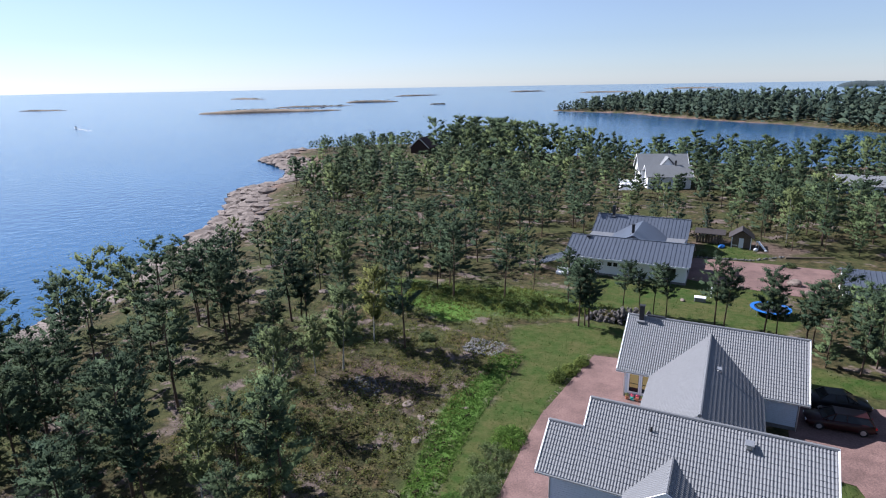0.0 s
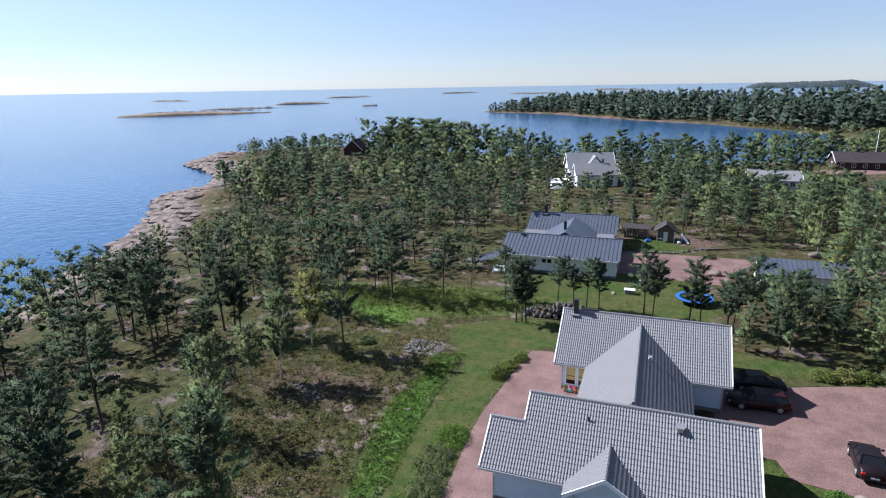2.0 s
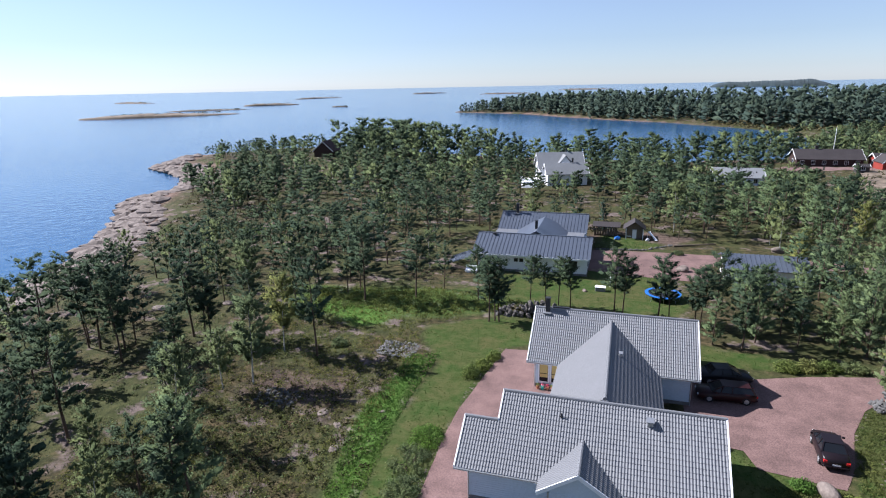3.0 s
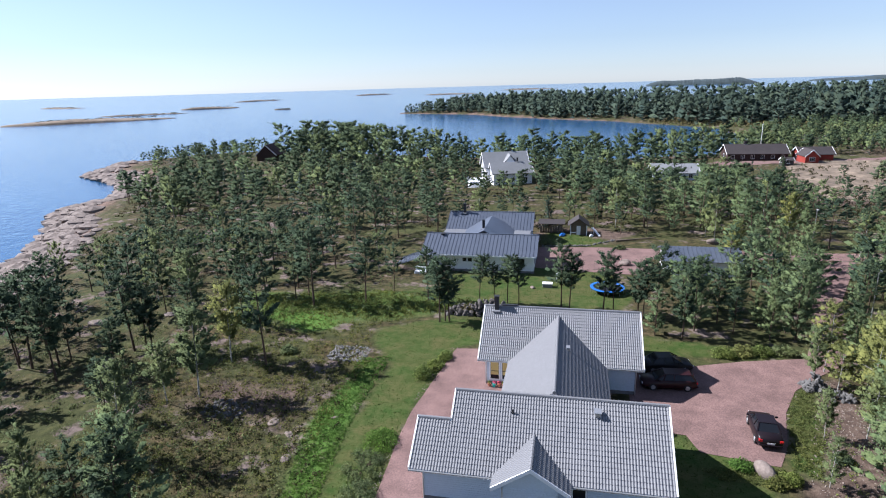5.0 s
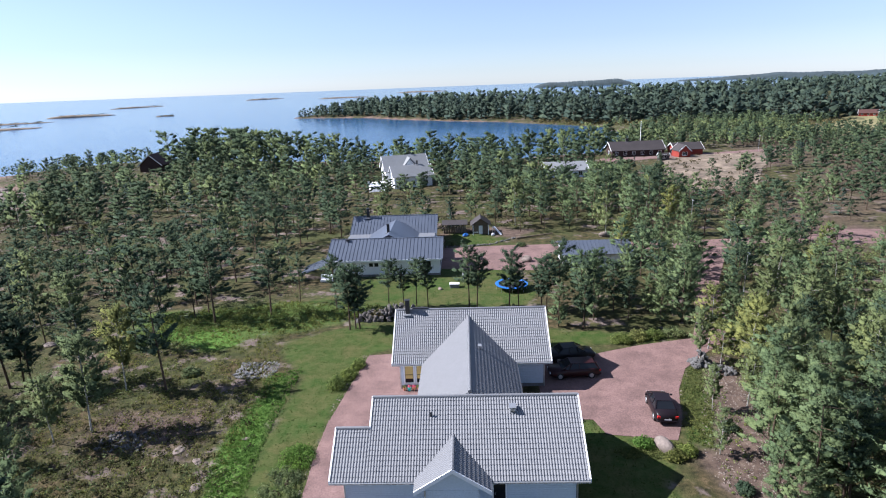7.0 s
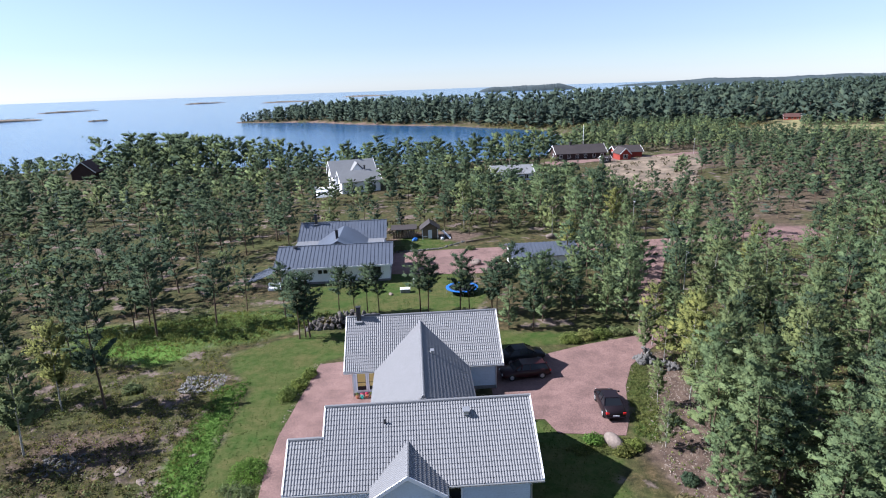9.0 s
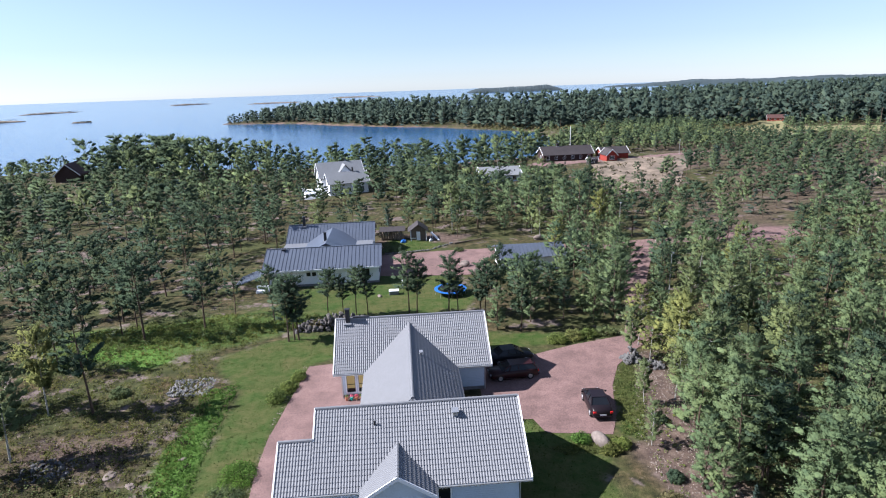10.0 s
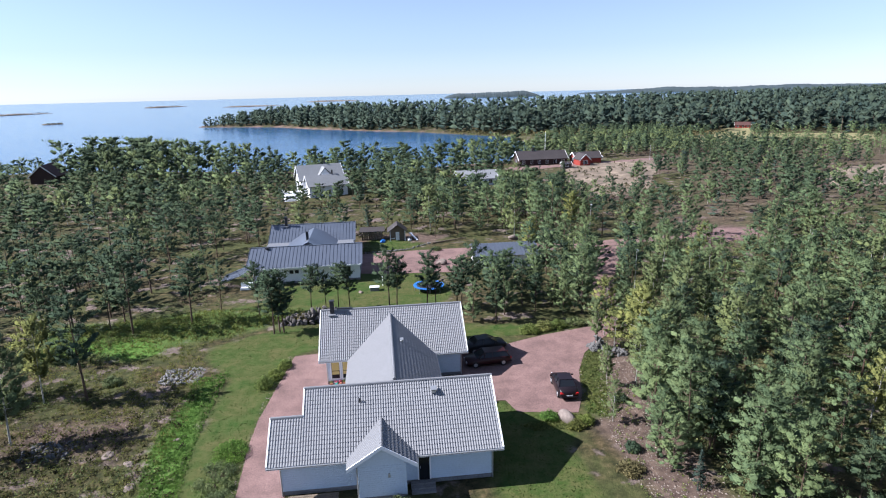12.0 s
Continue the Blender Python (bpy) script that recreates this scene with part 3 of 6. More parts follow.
OCT_F = np.array([(0, 1, 4), (1, 2, 4), (2, 3, 4), (3, 0, 4), (1, 0, 5), (2, 1, 5), (3, 2, 5), (0, 3, 5)])


def unit(v):
    return v / (np.linalg.norm(v, axis=-1, keepdims=True) + 1e-9)


def crown_mass(rng, centres, radii, hubs, flat, per, size, thin, core, coarse=False):
    """Needle or leaf clumps: an uneven dense heart and many small leaves round it, with soft normals.
    hubs: the point on the trunk that each clump grows from."""
    n = len(centres)
    lobe = unit(centres - hubs + np.array([0, 0, 1e-3]))
    # hearts
    hv, hf = (OCT_V, OCT_F) if coarse else (ICO_V, ICO_F)
    kv = hv[None] * rng.uniform(0.72, 1.22, (n, len(hv), 1)) * (radii * core)[:, None, None]
    ang = rng.uniform(0, 6.28, (n, 1))
    kv = np.stack([kv[..., 0] * np.cos(ang) - kv[..., 1] * np.sin(ang), kv[..., 0] * np.sin(ang) + kv[..., 1] * np.cos(ang), kv[..., 2] * flat], -1)
    kv += lobe[:, None] * (kv * lobe[:, None]).sum(-1, keepdims=True) * 0.8
    kn = unit(unit(kv) * 0.35 + lobe[:, None] * 0.7 + np.array([0, 0, 0.12]) + rng.normal(size=kv.shape) * 0.2)
    kv = (kv + centres[:, None]).reshape(-1, 3)
    kf = (hf[None] + len(hv) * np.arange(n)[:, None, None]).reshape(-1, 3)
    # leaves
    c, r, lb = np.repeat(centres, per, 0), np.repeat(radii, per)[:, None], np.repeat(lobe, per, 0)
    out = unit(rng.normal(size=c.shape) + np.array([0, 0, 0.25]))
    off = out * r * rng.uniform(0.4, 1.15, (len(c), 1))
    off[:, 2] *= flat
    off += lb * (off * lb).sum(-1, keepdims=True) * 0.8
    p = c + off
    g = unit(out + np.array([0, 0, 0.3]) + rng.normal(size=p.shape) * 0.3)
    a = unit(np.cross(g, rng.normal(size=p.shape)))
    spike = rng.random(len(p)) < (0.22 if coarse else 0.42)
    a[spike] = unit(out[spike] * 0.7 + lb[spike] * 0.6 + np.array([0, 0, 0.3]) + rng.normal(size=(int(spike.sum()), 3)) * 0.45)
    g[spike] = unit(np.cross(a[spike], np.cross(np.array([0, 0, 1.0]), a[spike]) + 0.3 * rng.normal(size=(int(spike.sum()), 3))))
    g[g[:, 2] < 0] *= -1
    b = np.cross(g, a)
    s = size * rng.uniform(0.6, 1.35, (len(p), 1))
    w = s * thin
    v = np.stack([p + a * s, p - a * s * 0.6 + b * w, p - a * s * 0.6 - b * w], 1).reshape(-1, 3)
    ln = np.repeat(unit(out * 0.3 + lb * 0.7 + np.array([0, 0, 0.15]) + rng.normal(size=p.shape) * 0.2), 3, 0)
    return (np.concatenate([v, kv]), np.concatenate([np.arange(len(v)).reshape(-1, 3), kf + len(v)]), np.concatenate([ln, kn.reshape(-1, 3)]))


def rings(points, radii, n=6):
    """A tapered tube along points."""
    points = np.asarray(points, float)
    ang = np.linspace(0, 2 * np.pi, n, endpoint=False)
    vs = []
    for i, (p, r) in enumerate(zip(points, radii)):
        d = points[min(i + 1, len(points) - 1)] - points[max(i - 1, 0)]
        d = d / (np.linalg.norm(d) + 1e-9)
        u = np.cross(d, [0.3, 0.9, 0.1])
        u /= np.linalg.norm(u)
        w = np.cross(d, u)
        vs.append(p + r * (np.cos(ang)[:, None] * u + np.sin(ang)[:, None] * w))
    f = []
    for i in range(len(points) - 1):
        for j in range(n):
            k = (j + 1) % n
            f.append((i * n + j, i * n + k, i * n + n + k, i * n + n + j))
    return np.concatenate(vs), np.array(f)


def make_tree(seed, kind, height, lod):
    """Trunk and crown arrays of one tree. lod 0 is the finest, 3 the most distant."""
    rng = np.random.default_rng(seed)
    H = height
    start = {"pine": 0.36, "young": 0.14, "birch": 0.24, "spruce": 0.06}[kind] * (1, 1, 0.9, 0.0)[lod] + rng.uniform(-0.08, 0.1) * (1, 1, 0.6, 0.3)[lod]
    spread = {"pine": 0.175, "young": 0.2, "birch": 0.19, "spruce": 0.17}[kind] * H * rng.uniform(0.85, 1.2) * (1, 1.12, 1.25, 1.35)[lod]
    nl = {"young": (40, 26, 14, 9), "pine": (32, 22, 13, 9), "birch": (38, 24, 14, 9), "spruce": (44, 28, 15, 10)}[kind][lod]
    lean = rng.normal(size=2) * 0.03 * H
    zs = np.linspace(0, H * 0.97, (8, 5, 3, 2)[lod])
    bend = np.sin(zs / H * 3 + rng.uniform(0, 6)) * 0.012 * H
    trunk = np.stack([lean[0] * (zs / H) ** 1.5 + bend, lean[1] * (zs / H) ** 1.5 - bend, zs], 1)
    base_r = H * (0.0125 if kind != "birch" else 0.009)
    tv, tf = rings(trunk, base_r * (1 - zs / H * 0.88), (6, 4, 3, 3)[lod])
    tvs, tfs, cc, cr, hub = [tv], [tf], [], [], []
    count = len(tv)
    whorl = 0.0
    for i in range(nl):
        g = (i + rng.uniform(0, 1)) / nl
        f = start + (0.97 - start) * g
        if kind == "pine":
            reach = spread * np.sin(np.pi * (0.27 + 0.53 * g)) ** 0.75 * rng.uniform(0.6, 1.12)
            rise = reach * rng.uniform(0.1, 0.65)
        elif kind == "young":
            reach = spread * np.sin(np.pi * (0.36 + 0.48 * g)) * rng.uniform(0.55, 1.2)
            rise = reach * rng.uniform(0.15, 0.6)
        elif kind == "birch":
            reach = spread * np.sin(np.pi * (0.22 + 0.68 * g)) ** 0.8 * rng.uniform(0.5, 1.2)
            rise = reach * rng.uniform(0.1, 0.8)
        else:
            reach = spread * (1.03 - g) * rng.uniform(0.75, 1.12)
            rise = -reach * rng.uniform(0.1, 0.35)
        reach = max(reach, 0.02 * H)
        whorl += 2.4 + rng.uniform(-0.5, 0.5)
        o = np.array([np.interp(f * H, zs, trunk[:, 0]), np.interp(f * H, zs, trunk[:, 1]), f * H])
        e = o + np.array([np.cos(whorl) * reach, np.sin(whorl) * reach, rise])
        if lod == 0 and i % 2 == 0:
            v, fc = rings([o, (o + e) / 2 + [0, 0, -0.05 * reach], e], [base_r * 0.3, base_r * 0.2, base_r * 0.06], 3)
            tvs.append(v)
            tfs.append(fc + count)
            count += len(v)
        for w in ((1.0, 0.62) if i % 3 else (1.0, 0.68, 0.3), (1.0, 0.55) if i % 2 else (0.9,), (0.85,) if i % 3 else (1.0, 0.4), (0.75,))[lod]:
            cc.append(o + (e - o) * w + rng.normal(size=3) * 0.012 * H)
            cr.append((0.052, 0.07, 0.102, 0.15)[lod] * H * (1.12 - 0.4 * g) * rng.uniform(0.7, 1.3) * {"pine": 1.0, "young": 1.0, "birch": 0.95, "spruce": 0.8}[kind])
            hub.append(o + [0, 0, -0.06 * H])
    for q in (0.9, 0.95):
        cc.append(np.array([np.interp(q * H, zs, trunk[:, 0]), np.interp(q * H, zs, trunk[:, 1]), q * H]))
        cr.append((0.05, 0.06, 0.075, 0.09)[lod] * H)
        hub.append(cc[-1] - [0, 0, 0.1 * H])
    per = (40, 22, 12, 6)[lod]
    size = (0.0122, 0.0185, 0.029, 0.052)[lod] * H * (0.9 if kind == "birch" else 1)
    flat = {"pine": 0.75, "young": 0.85, "birch": 1.1, "spruce": 0.7}[kind]
    crown = crown_mass(rng, np.array(cc), np.array(cr), np.array(hub), flat, per, size, 0.36 if kind != "birch" else 0.5, (0.46, 0.5, 0.58, 0.75)[lod], lod > 0)
    return (np.concatenate(tvs), np.concatenate(tfs)), crown


CAM_XY = np.array([3.5, -3.5])
CLEAR = [LAWN, BACK_LAWN, SHED_LAWN, EAST_LAWN, LUSH, BARE,
         [(-9, 20), (-9, 56), (12, 56), (26, 53), (27, 50), (22, 34), (24, 20)],
         [(-19, 68), (-19, 104), (12, 104), (12, 94), (34, 96), (60, 97), (60, 91), (30, 90), (16, 78), (2, 72)],
         [(27, 50), (25, 53), (31, 66), (40, 92), (46, 92), (36, 66)],
         [(-26, 153), (-6, 153), (-3, 178), (-28, 178)], [(24, 166), (24, 184), (42, 184), (42, 166)],
         DRYFIELD, EAST_FIELD, ROAD_CLEARING, GLADE, STRIP, [(-106, 168), (-88, 168), (-102, 205), (-124, 205)], [(54, 70), (58, 70), (68, 90), (58, 90)], [(48, 184), (66, 186), (95, 192), (120, 206), (125, 228), (52, 228)], [(-124, 190), (-104, 190), (-108, 226), (-126, 226)],
         [(-30, 42), (-30, 55), (-14, 64), (-14, 50)], [(18, 20), (23.5, 20), (23, 32), (25, 45), (21, 44)]]


def scatter(n, x0, x1, y0, y1, spacing, rng, keep=None, coast=5):
    """Random places with a least spacing, off the cleared ground and the water."""
    px, py = rng.uniform(x0, x1, n), rng.uniform(y0, y1, n)
    ok = edge_distance(px, py, COAST) > coast
    for poly in CLEAR:
        ok &= ~inside(px, py, poly)
    if keep is not None:
        ok &= keep(px, py)
    px, py = px[ok], py[ok]
    cells, out = {}, []
    for x, y in zip(px, py):
        i, j = int(x // spacing), int(y // spacing)
        if all((x - a) ** 2 + (y - b) ** 2 > spacing ** 2 for u in (-1, 0, 1) for v in (-1, 0, 1) for a, b in cells.get((i + u, j + v), ())):
            cells.setdefault((i, j), []).append((x, y))
            out.append((x, y))
    return out


def in_view(px, py, margin=0.0):
    a = np.degrees(np.arctan2(px - CAM_XY[0], py - CAM_XY[1]))
    return (a > -70 - margin) & (a < 50 + margin)


rngT = np.random.default_rng(11)
plan = []  # x, y, height, kind
P, B, Y, S, K = "pine", "birch", "yellow", "spruce", "young"


def wood_height(x, y):
    """Usual height of the trees about a place."""
    if 46 < x < 76 and 58 < y < 84:
        return 5.6
    if 46 < x < 88 and 100 < y < 150:
        return 5.2
    if x > 88:
        return 6.4
    if y < 105:
        return 6.6 if x < -58 and y > 48 else 7.2 if x > 20 else 8.0
    if 8 < x < 46 and 98 < y < 146:
        return 9.4 if y < 122 else 7.8
    if (22 < x < 46 and 146 <= y < 178) or (42 < x < 100 and 150 < y < 190):
        return 4.6
    if 105 <= y < 152 and -32 < x < -2:
        return 6.0
    if x < -106 and y > 150:
        return 6.2
    h = 7.4 + 2.8 * float(smooth(178, 225, np.array(y)))
    if x < -62 and y > 196:
        h = 12.5
    return h if x < 60 else min(h, 8.5)


def add(places, mixk, f=1.0):
    for x, y in places:
        plan.append((x, y, f * wood_height(x, y) * rngT.uniform(0.72, 1.2), mixk[int(rngT.integers(len(mixk)))]))


# trees that stand alone or in small groups
for x, y, h, k in [(-10.6, 57.0, 7.6, P), (-10.0, 57.4, 7.0, P), (-9.4, 57.2, 7.8, P),                    (-21.4, 62.7, 8.6, P), (-19.2, 67.7, 6.5, P), (-7.0, 64.4, 6.4, P), (-5.2, 64.0, 5.6, P), (-3.6, 64.8, 6.4, P),
                   (-2.2, 64.2, 5.8, P), (3.0, 63.8, 8.2, P), (4.0, 63.4, 7.0, P), (7.9, 62.7, 7.6, P), (8.8, 62.4, 6.2, P), (11.5, 61.5, 7.0, P),
                                      (24.6, 47.6, 5.6, B), (22.4, 39.2, 4.2, B), (26.5, 50.5, 6.8, Y), (26.0, 46.5, 4.6, Y), (23.3, 24.8, 3.0, S), (22.1, 28.3, 5.8, K), (24.5, 28.6, 8.0, K), (22.4, 26.6, 4.6, K), (26.2, 23.3, 8.0, K), (20.7, 33.5, 3.8, B),
                   (23.8, 33.0, 7.2, K), (24.8, 31.0, 8.0, K), (25.2, 35.6, 7.4, K), (26.4, 37.5, 8.0, K), (27.0, 33.0, 8.6, K), (26.6, 28.6, 7.0, K), (27.0, 23.5, 7.4, K), (29.6, 25.5, 8.0, K), (25.6, 39.8, 5.5, B), (28.0, 43, 6.5, Y), (28.5, 47, 7, Y), (29.5, 40.5, 7.5, K), (31.0, 44.5, 7.0, B)]:
    plan.append((x, y, h, k))
for x, y, h, k in [(-36.9, 26.0, 10.4, P), (-46.6, 19.5, 7.8, P), (-49.3, 23.4, 7.4, P), (-49.6, 40.6, 10.2, P), (-51.0, 40.6, 9.5, P), (-50.8, 43.9, 9.7, P),
                   (-46.8, 41.0, 9.8, P), (-46.7, 42.5, 8.2, P), (-40.2, 41.4, 5.6, P), (-39.4, 45.2, 7.8, P), (-38.4, 44.6, 7.2, P), (-45.0, 55.4, 8.0, P), (-28.5, 37.9, 8.6, B),
                   (-25.8, 44.7, 10.4, P), (-29.5, 44.6, 8.2, Y), (-28.5, 28.6, 8.2, B), (-54.0, 29.7, 8.0, P), (-30.5, 16.7, 10.2, P), (-47.0, 23.4, 7.3, P), (-22.0, 20.7, 8.0, P), (-25.6, 18.4, 6.4, B)]:
    plan.append((x, y, h, k))
for x, y, h, k in [(-58.9, 32.9, 9.8, B), (-59.0, 38.3, 8.5, B), (-52.9, 37.3, 9.7, P), (-60.0, 30.8, 8.4, P), (-48.2, 18.5, 8.4, P), (-39.1, 40.1, 5.8, P), (-30.5, 36.1, 6.0, B), (-27.4, 60.7, 10.0, P),
                   (-61.5, 25.5, 8.8, P), (-57.0, 21.5, 8.6, P), (-63.0, 21.0, 8.0, P), (-53.5, 15.0, 8.5, P), (-43.5, 27.5, 6.6, P), (-41.0, 17.5, 9.2, P), (-36.2, 19.6, 7.8, P), (-34.5, 33.5, 5.4, P),
                   (-45.0, 33.0, 6.2, B), (-54.5, 46.5, 8.4, P), (-35.1, 47.0, 7.6, P), (-33.4, 53.8, 8.4, P)]:
    plan.append((x, y, h, k))
for x, y, h, k in [(76, 173, 4.2, P), (82, 168, 5.0, P), (84, 170, 5.6, K), (86.5, 172, 5.0, K), (70, 160, 3.4, P), (88, 176, 4.6, P), (92, 186, 4.2, K),
                   (15.5, 70, 5.0, P), (17.5, 73, 4.0, P), (19, 69.4, 4.8, P), (21.5, 71.6, 4.2, K), (24.5, 70, 5.0, P)]:
    plan.append((x, y, h, k))
open_wood = lambda a, b: lumps(a * 0.9 + 9, b * 0.9) + 0.6 * lumps(a * 2.3, b * 2.3 + 4) > -1.0
shore_free = lambda a, b: edge_distance(a, b, COAST) > np.where(b > 112, 15, np.where(b > 58, 22, 11))
CLEAR.append([(-6, 65), (14, 66), (14, 73), (-6, 73)])
CLEAR.append([(-40, 24), (-20, 24), (-14, 60), (-36, 60), (-44, 34)])
add(scatter(2600, -85, -30, 14, 66, 6.4, rngT, lambda a, b: shore_free(a, b) & open_wood(a, b)), (P, P, P, P, P, B))
add(scatter(2500, -95, -13, 60, 112, 4.3, rngT, lambda a, b: shore_free(a, b) & open_wood(a, b)), (P,) * 10 + (B,))
add(scatter(1300, 11.5, 31, 56, 66.5, 2.7, rngT), (K, P, K, K, P), 0.85)
add(scatter(300, 27, 37, 66, 79, 2.8, rngT), (K, P, K), 0.9)
add(scatter(900, 44, 150, 229, 300, 4.2, rngT, coast=4), (P, K, B), 0.95)
add(scatter(3500, 26, 85, 10, 100, 3.1, rngT, lambda a, b: in_view(a, b, 6) & ((b < 58) | (lumps(a * 0.9, b * 0.9) > -0.35))), (K, K, B, K, P, K, K, K, B, K, K, P, K, B, K, P, K, Y))
add(scatter(500, 12, 46, 101, 142, 4.0, rngT), (P, K, P, K, P, B))
CLEAR.append([(12, 101), (46, 101), (46, 142), (12, 142)])
add(scatter(13000, -195, 175, 104, 345, 4.1, rngT, lambda a, b: in_view(a, b) & shore_free(a, b) & open_wood(a, b) & ((a < 60) | (lumps(a * 0.5 + 2, b * 0.5) > -0.75))), (P, P, P, P, P, P, P, K, P, P, P, B, S))
add(scatter(900, -64, -20, 2, 24, 4.7, rngT), (P, P, P, P, B, K), 0.95)
add(scatter(900, -90, -60, 30, 72, 7, rngT, coast=6), (P, B))
def tall_wood(a, b):
    """The tall dense wood: the headland, and east of it all beyond some four hundred metres."""
    d = np.hypot(a - 3, b + 4) + 16 * lumps(a * 0.05, b * 0.05)
    return in_view(a, b, 8) & (np.where(a < 100, b, d) > np.where(a < 100, 385, 398 + 0.10 * np.maximum(a - 200, 0)))


FAR = []
front = scatter(30000, -210, 560, 250, 760, 5.8, rngT, lambda a, b: tall_wood(a, b) & ((edge_distance(a, b, COAST) < 60) | (np.hypot(a, b) < 470)), 6)
FAR += [(x, y, (8 + 9 * rngT.uniform(0, 1)) * (0.5 + 0.5 * min(1, max(0, (x + 190) / 90))), (K, S, S, K, K, S, K)[int(rngT.integers(7))]) for x, y in front]
FAR += [(x, y, rngT.uniform(12, 19), (K, S, S, K, K)[int(rngT.integers(5))]) for x, y in scatter(9000, -210, 1000, 250, 1000, 14, rngT, lambda a, b: tall_wood(a, b) & (edge_distance(a, b, COAST) >= 60) & (np.hypot(a, b) >= 470))]
FAR += [(x, y, rngT.uniform(12, 18), (P, S)[int(rngT.integers(2))]) for x, y in scatter(3000, 0, 3200, 300, 2300, 28, rngT, lambda a, b: tall_wood(a, b) & (np.hypot(a, b) > 800))]
# low open pines on rock between the farm and the tall wood
add(scatter(6000, 80, 330, 90, 390, 5.2, rngT, lambda a, b: in_view(a, b, 6) & ~tall_wood(a, b) & ((a > 175) | (b > 300)) & (lumps(a * 0.35 + 4, b * 0.35) > -0.6)), (K, K, K, P, K), 0.85)

LEAF = {K: M_YOUNG, P: M_PINE, B: M_BIRCH, Y: M_YELLOWLEAF, S: M_SPRUCE}
BARK = {K: M_BARK, P: M_BARK, B: M_BIRCHBARK, Y: M_BIRCHBARK, S: M_BARK}
SHAPE = {K: K, P: P, B: B, Y: B, S: S}
NAMES = {K: "pine_tree", P: "pine_tree", B: "birch_tree", Y: "birch_tree", S: "spruce_tree"}
LABELS = {K: "bushy young pine with blue-green branches to the ground", P: "slender pine with bare trunk and dark green crown", B: "birch with pale trunk and loose green crown",
          Y: "birch with pale trunk and yellowing crown", S: "dark green conical spruce with low branches"}
fine = {(k, v): make_tree(100 * i + v, SHAPE[k], 10.0, 0) for i, k in enumerate((P, B, Y, S, K)) for v in range(5 if k == P else 3)}
mids = {(k, v): make_tree(900 + 100 * i + v, SHAPE[k], 10.0, 1) for i, k in enumerate((P, B, Y, S, K)) for v in range(4)}
lows = {(k, v): make_tree(1900 + 100 * i + v, SHAPE[k], 10.0, 2) for i, k in enumerate((P, B, Y, S, K)) for v in range(4)}
distant = {(k, v): make_tree(2900 + 100 * i + v, SHAPE[k], 10.0, 3) for i, k in enumerate((P, B, Y, S, K)) for v in range(4)}

fine_mesh = {}
for key, ((tv, tf), (cv, cf, cn)) in fine.items():
    fine_mesh[key] = (mesh_from("trunk", tv, tf, BARK[key[0]], True), mesh_from("crown", cv, cf, LEAF[key[0]], normals=cn))

plan.sort(key=lambda p: math.hypot(p[0] - 3, p[1] - 22))
used = {K: 0, P: 0, B: 0, Y: 0, S: 0}
MOST = {K: 60, P: 74, B: 28, Y: 18, S: 12}
rest = []
heights = land(np.array([p[0] for p in plan]), np.array([p[1] for p in plan]))
for (x, y, h, k), z in zip(plan, heights):
    if used[k] >= MOST[k] or math.hypot(x - 3, y - 22) > 100:
        rest.append((x, y, z, h, k))
        continue
    used[k] += 1
    tr, cr = fine_mesh[(k, int(rngT.integers(5 if k == P else 3)))]
    s = h / 10
    wide = s * rngT.uniform(0.92, 1.18)
    e = thing(NAMES[k], LABELS[k], "tree", Matrix.LocRotScale((x, y, z - 0.1), Euler((0, 0, rngT.uniform(0, 6.28))), (wide, wide, s)), group="trees of the wood")
    mesh_part("trunk", tr, e)
    mesh_part("crown", cr, e)


def joined_wood(name, label, trees, shapes, kinds_rng, with_trunks=True, wide=1.0):
    """Many trees as one object: trunks and crowns, by kind."""
    root = thing(name, label, "woods", kind="stuff")
    for k in (P, B, Y, S, K):
        tvs, tfs, cvs, cfs, cns, nt, nc = [], [], [], [], [], 0, 0
        for x, y, z, h, kk in trees:
            if kk != k:
                continue
            (tv, tf), (cv, cf, cn) = shapes[(k, int(kinds_rng.integers(4)))]
            a, s = kinds_rng.uniform(0, 6.28), h / 10
            w = s * wide * kinds_rng.uniform(0.9, 1.25)
            R = np.array([[math.cos(a) * w, -math.sin(a) * w, 0], [math.sin(a) * w, math.cos(a) * w, 0], [0, 0, s]])
            o = np.array([x, y, z - 0.1])
            cvs.append(cv @ R.T + o)
            cns.append(unit((cn / np.array([w, w, s])) @ np.array([[math.cos(a), math.sin(a), 0], [-math.sin(a), math.cos(a), 0], [0, 0, 1]])))
            cfs.append(cf + nc)
            nc += len(cv)
            if with_trunks:
                tvs.append(tv @ R.T + o)
                tfs.append(tf + nt)
                nt += len(tv)
        if cvs:
            mesh_part("crowns", mesh_from("crowns", np.concatenate(cvs), np.concatenate(cfs), LEAF[k], normals=np.concatenate(cns)), root)["kind"] = "stuff"
        if tvs:
            mesh_part("trunks", mesh_from("trunks", np.concatenate(tvs), np.concatenate(tfs), BARK[k], True), root)["kind"] = "stuff"
    return root


joined_wood("pine_wood", "open pine wood on heath and granite", [q for q in rest if math.hypot(q[0] - 3, q[1]) < 128], mids, rngT, True, 1.05)
joined_wood("shore_wood", "pine wood near the far shore", [q for q in rest if math.hypot(q[0] - 3, q[1]) >= 128], lows, rngT, True, 1.12)
fz = land(np.array([p[0] for p in FAR]), np.array([p[1] for p in FAR]))
# Far pines take the spruce colour too, for its painted haze.
LEAF = {k: M_SPRUCE if k in (K, P, S) else v for k, v in LEAF.items()}
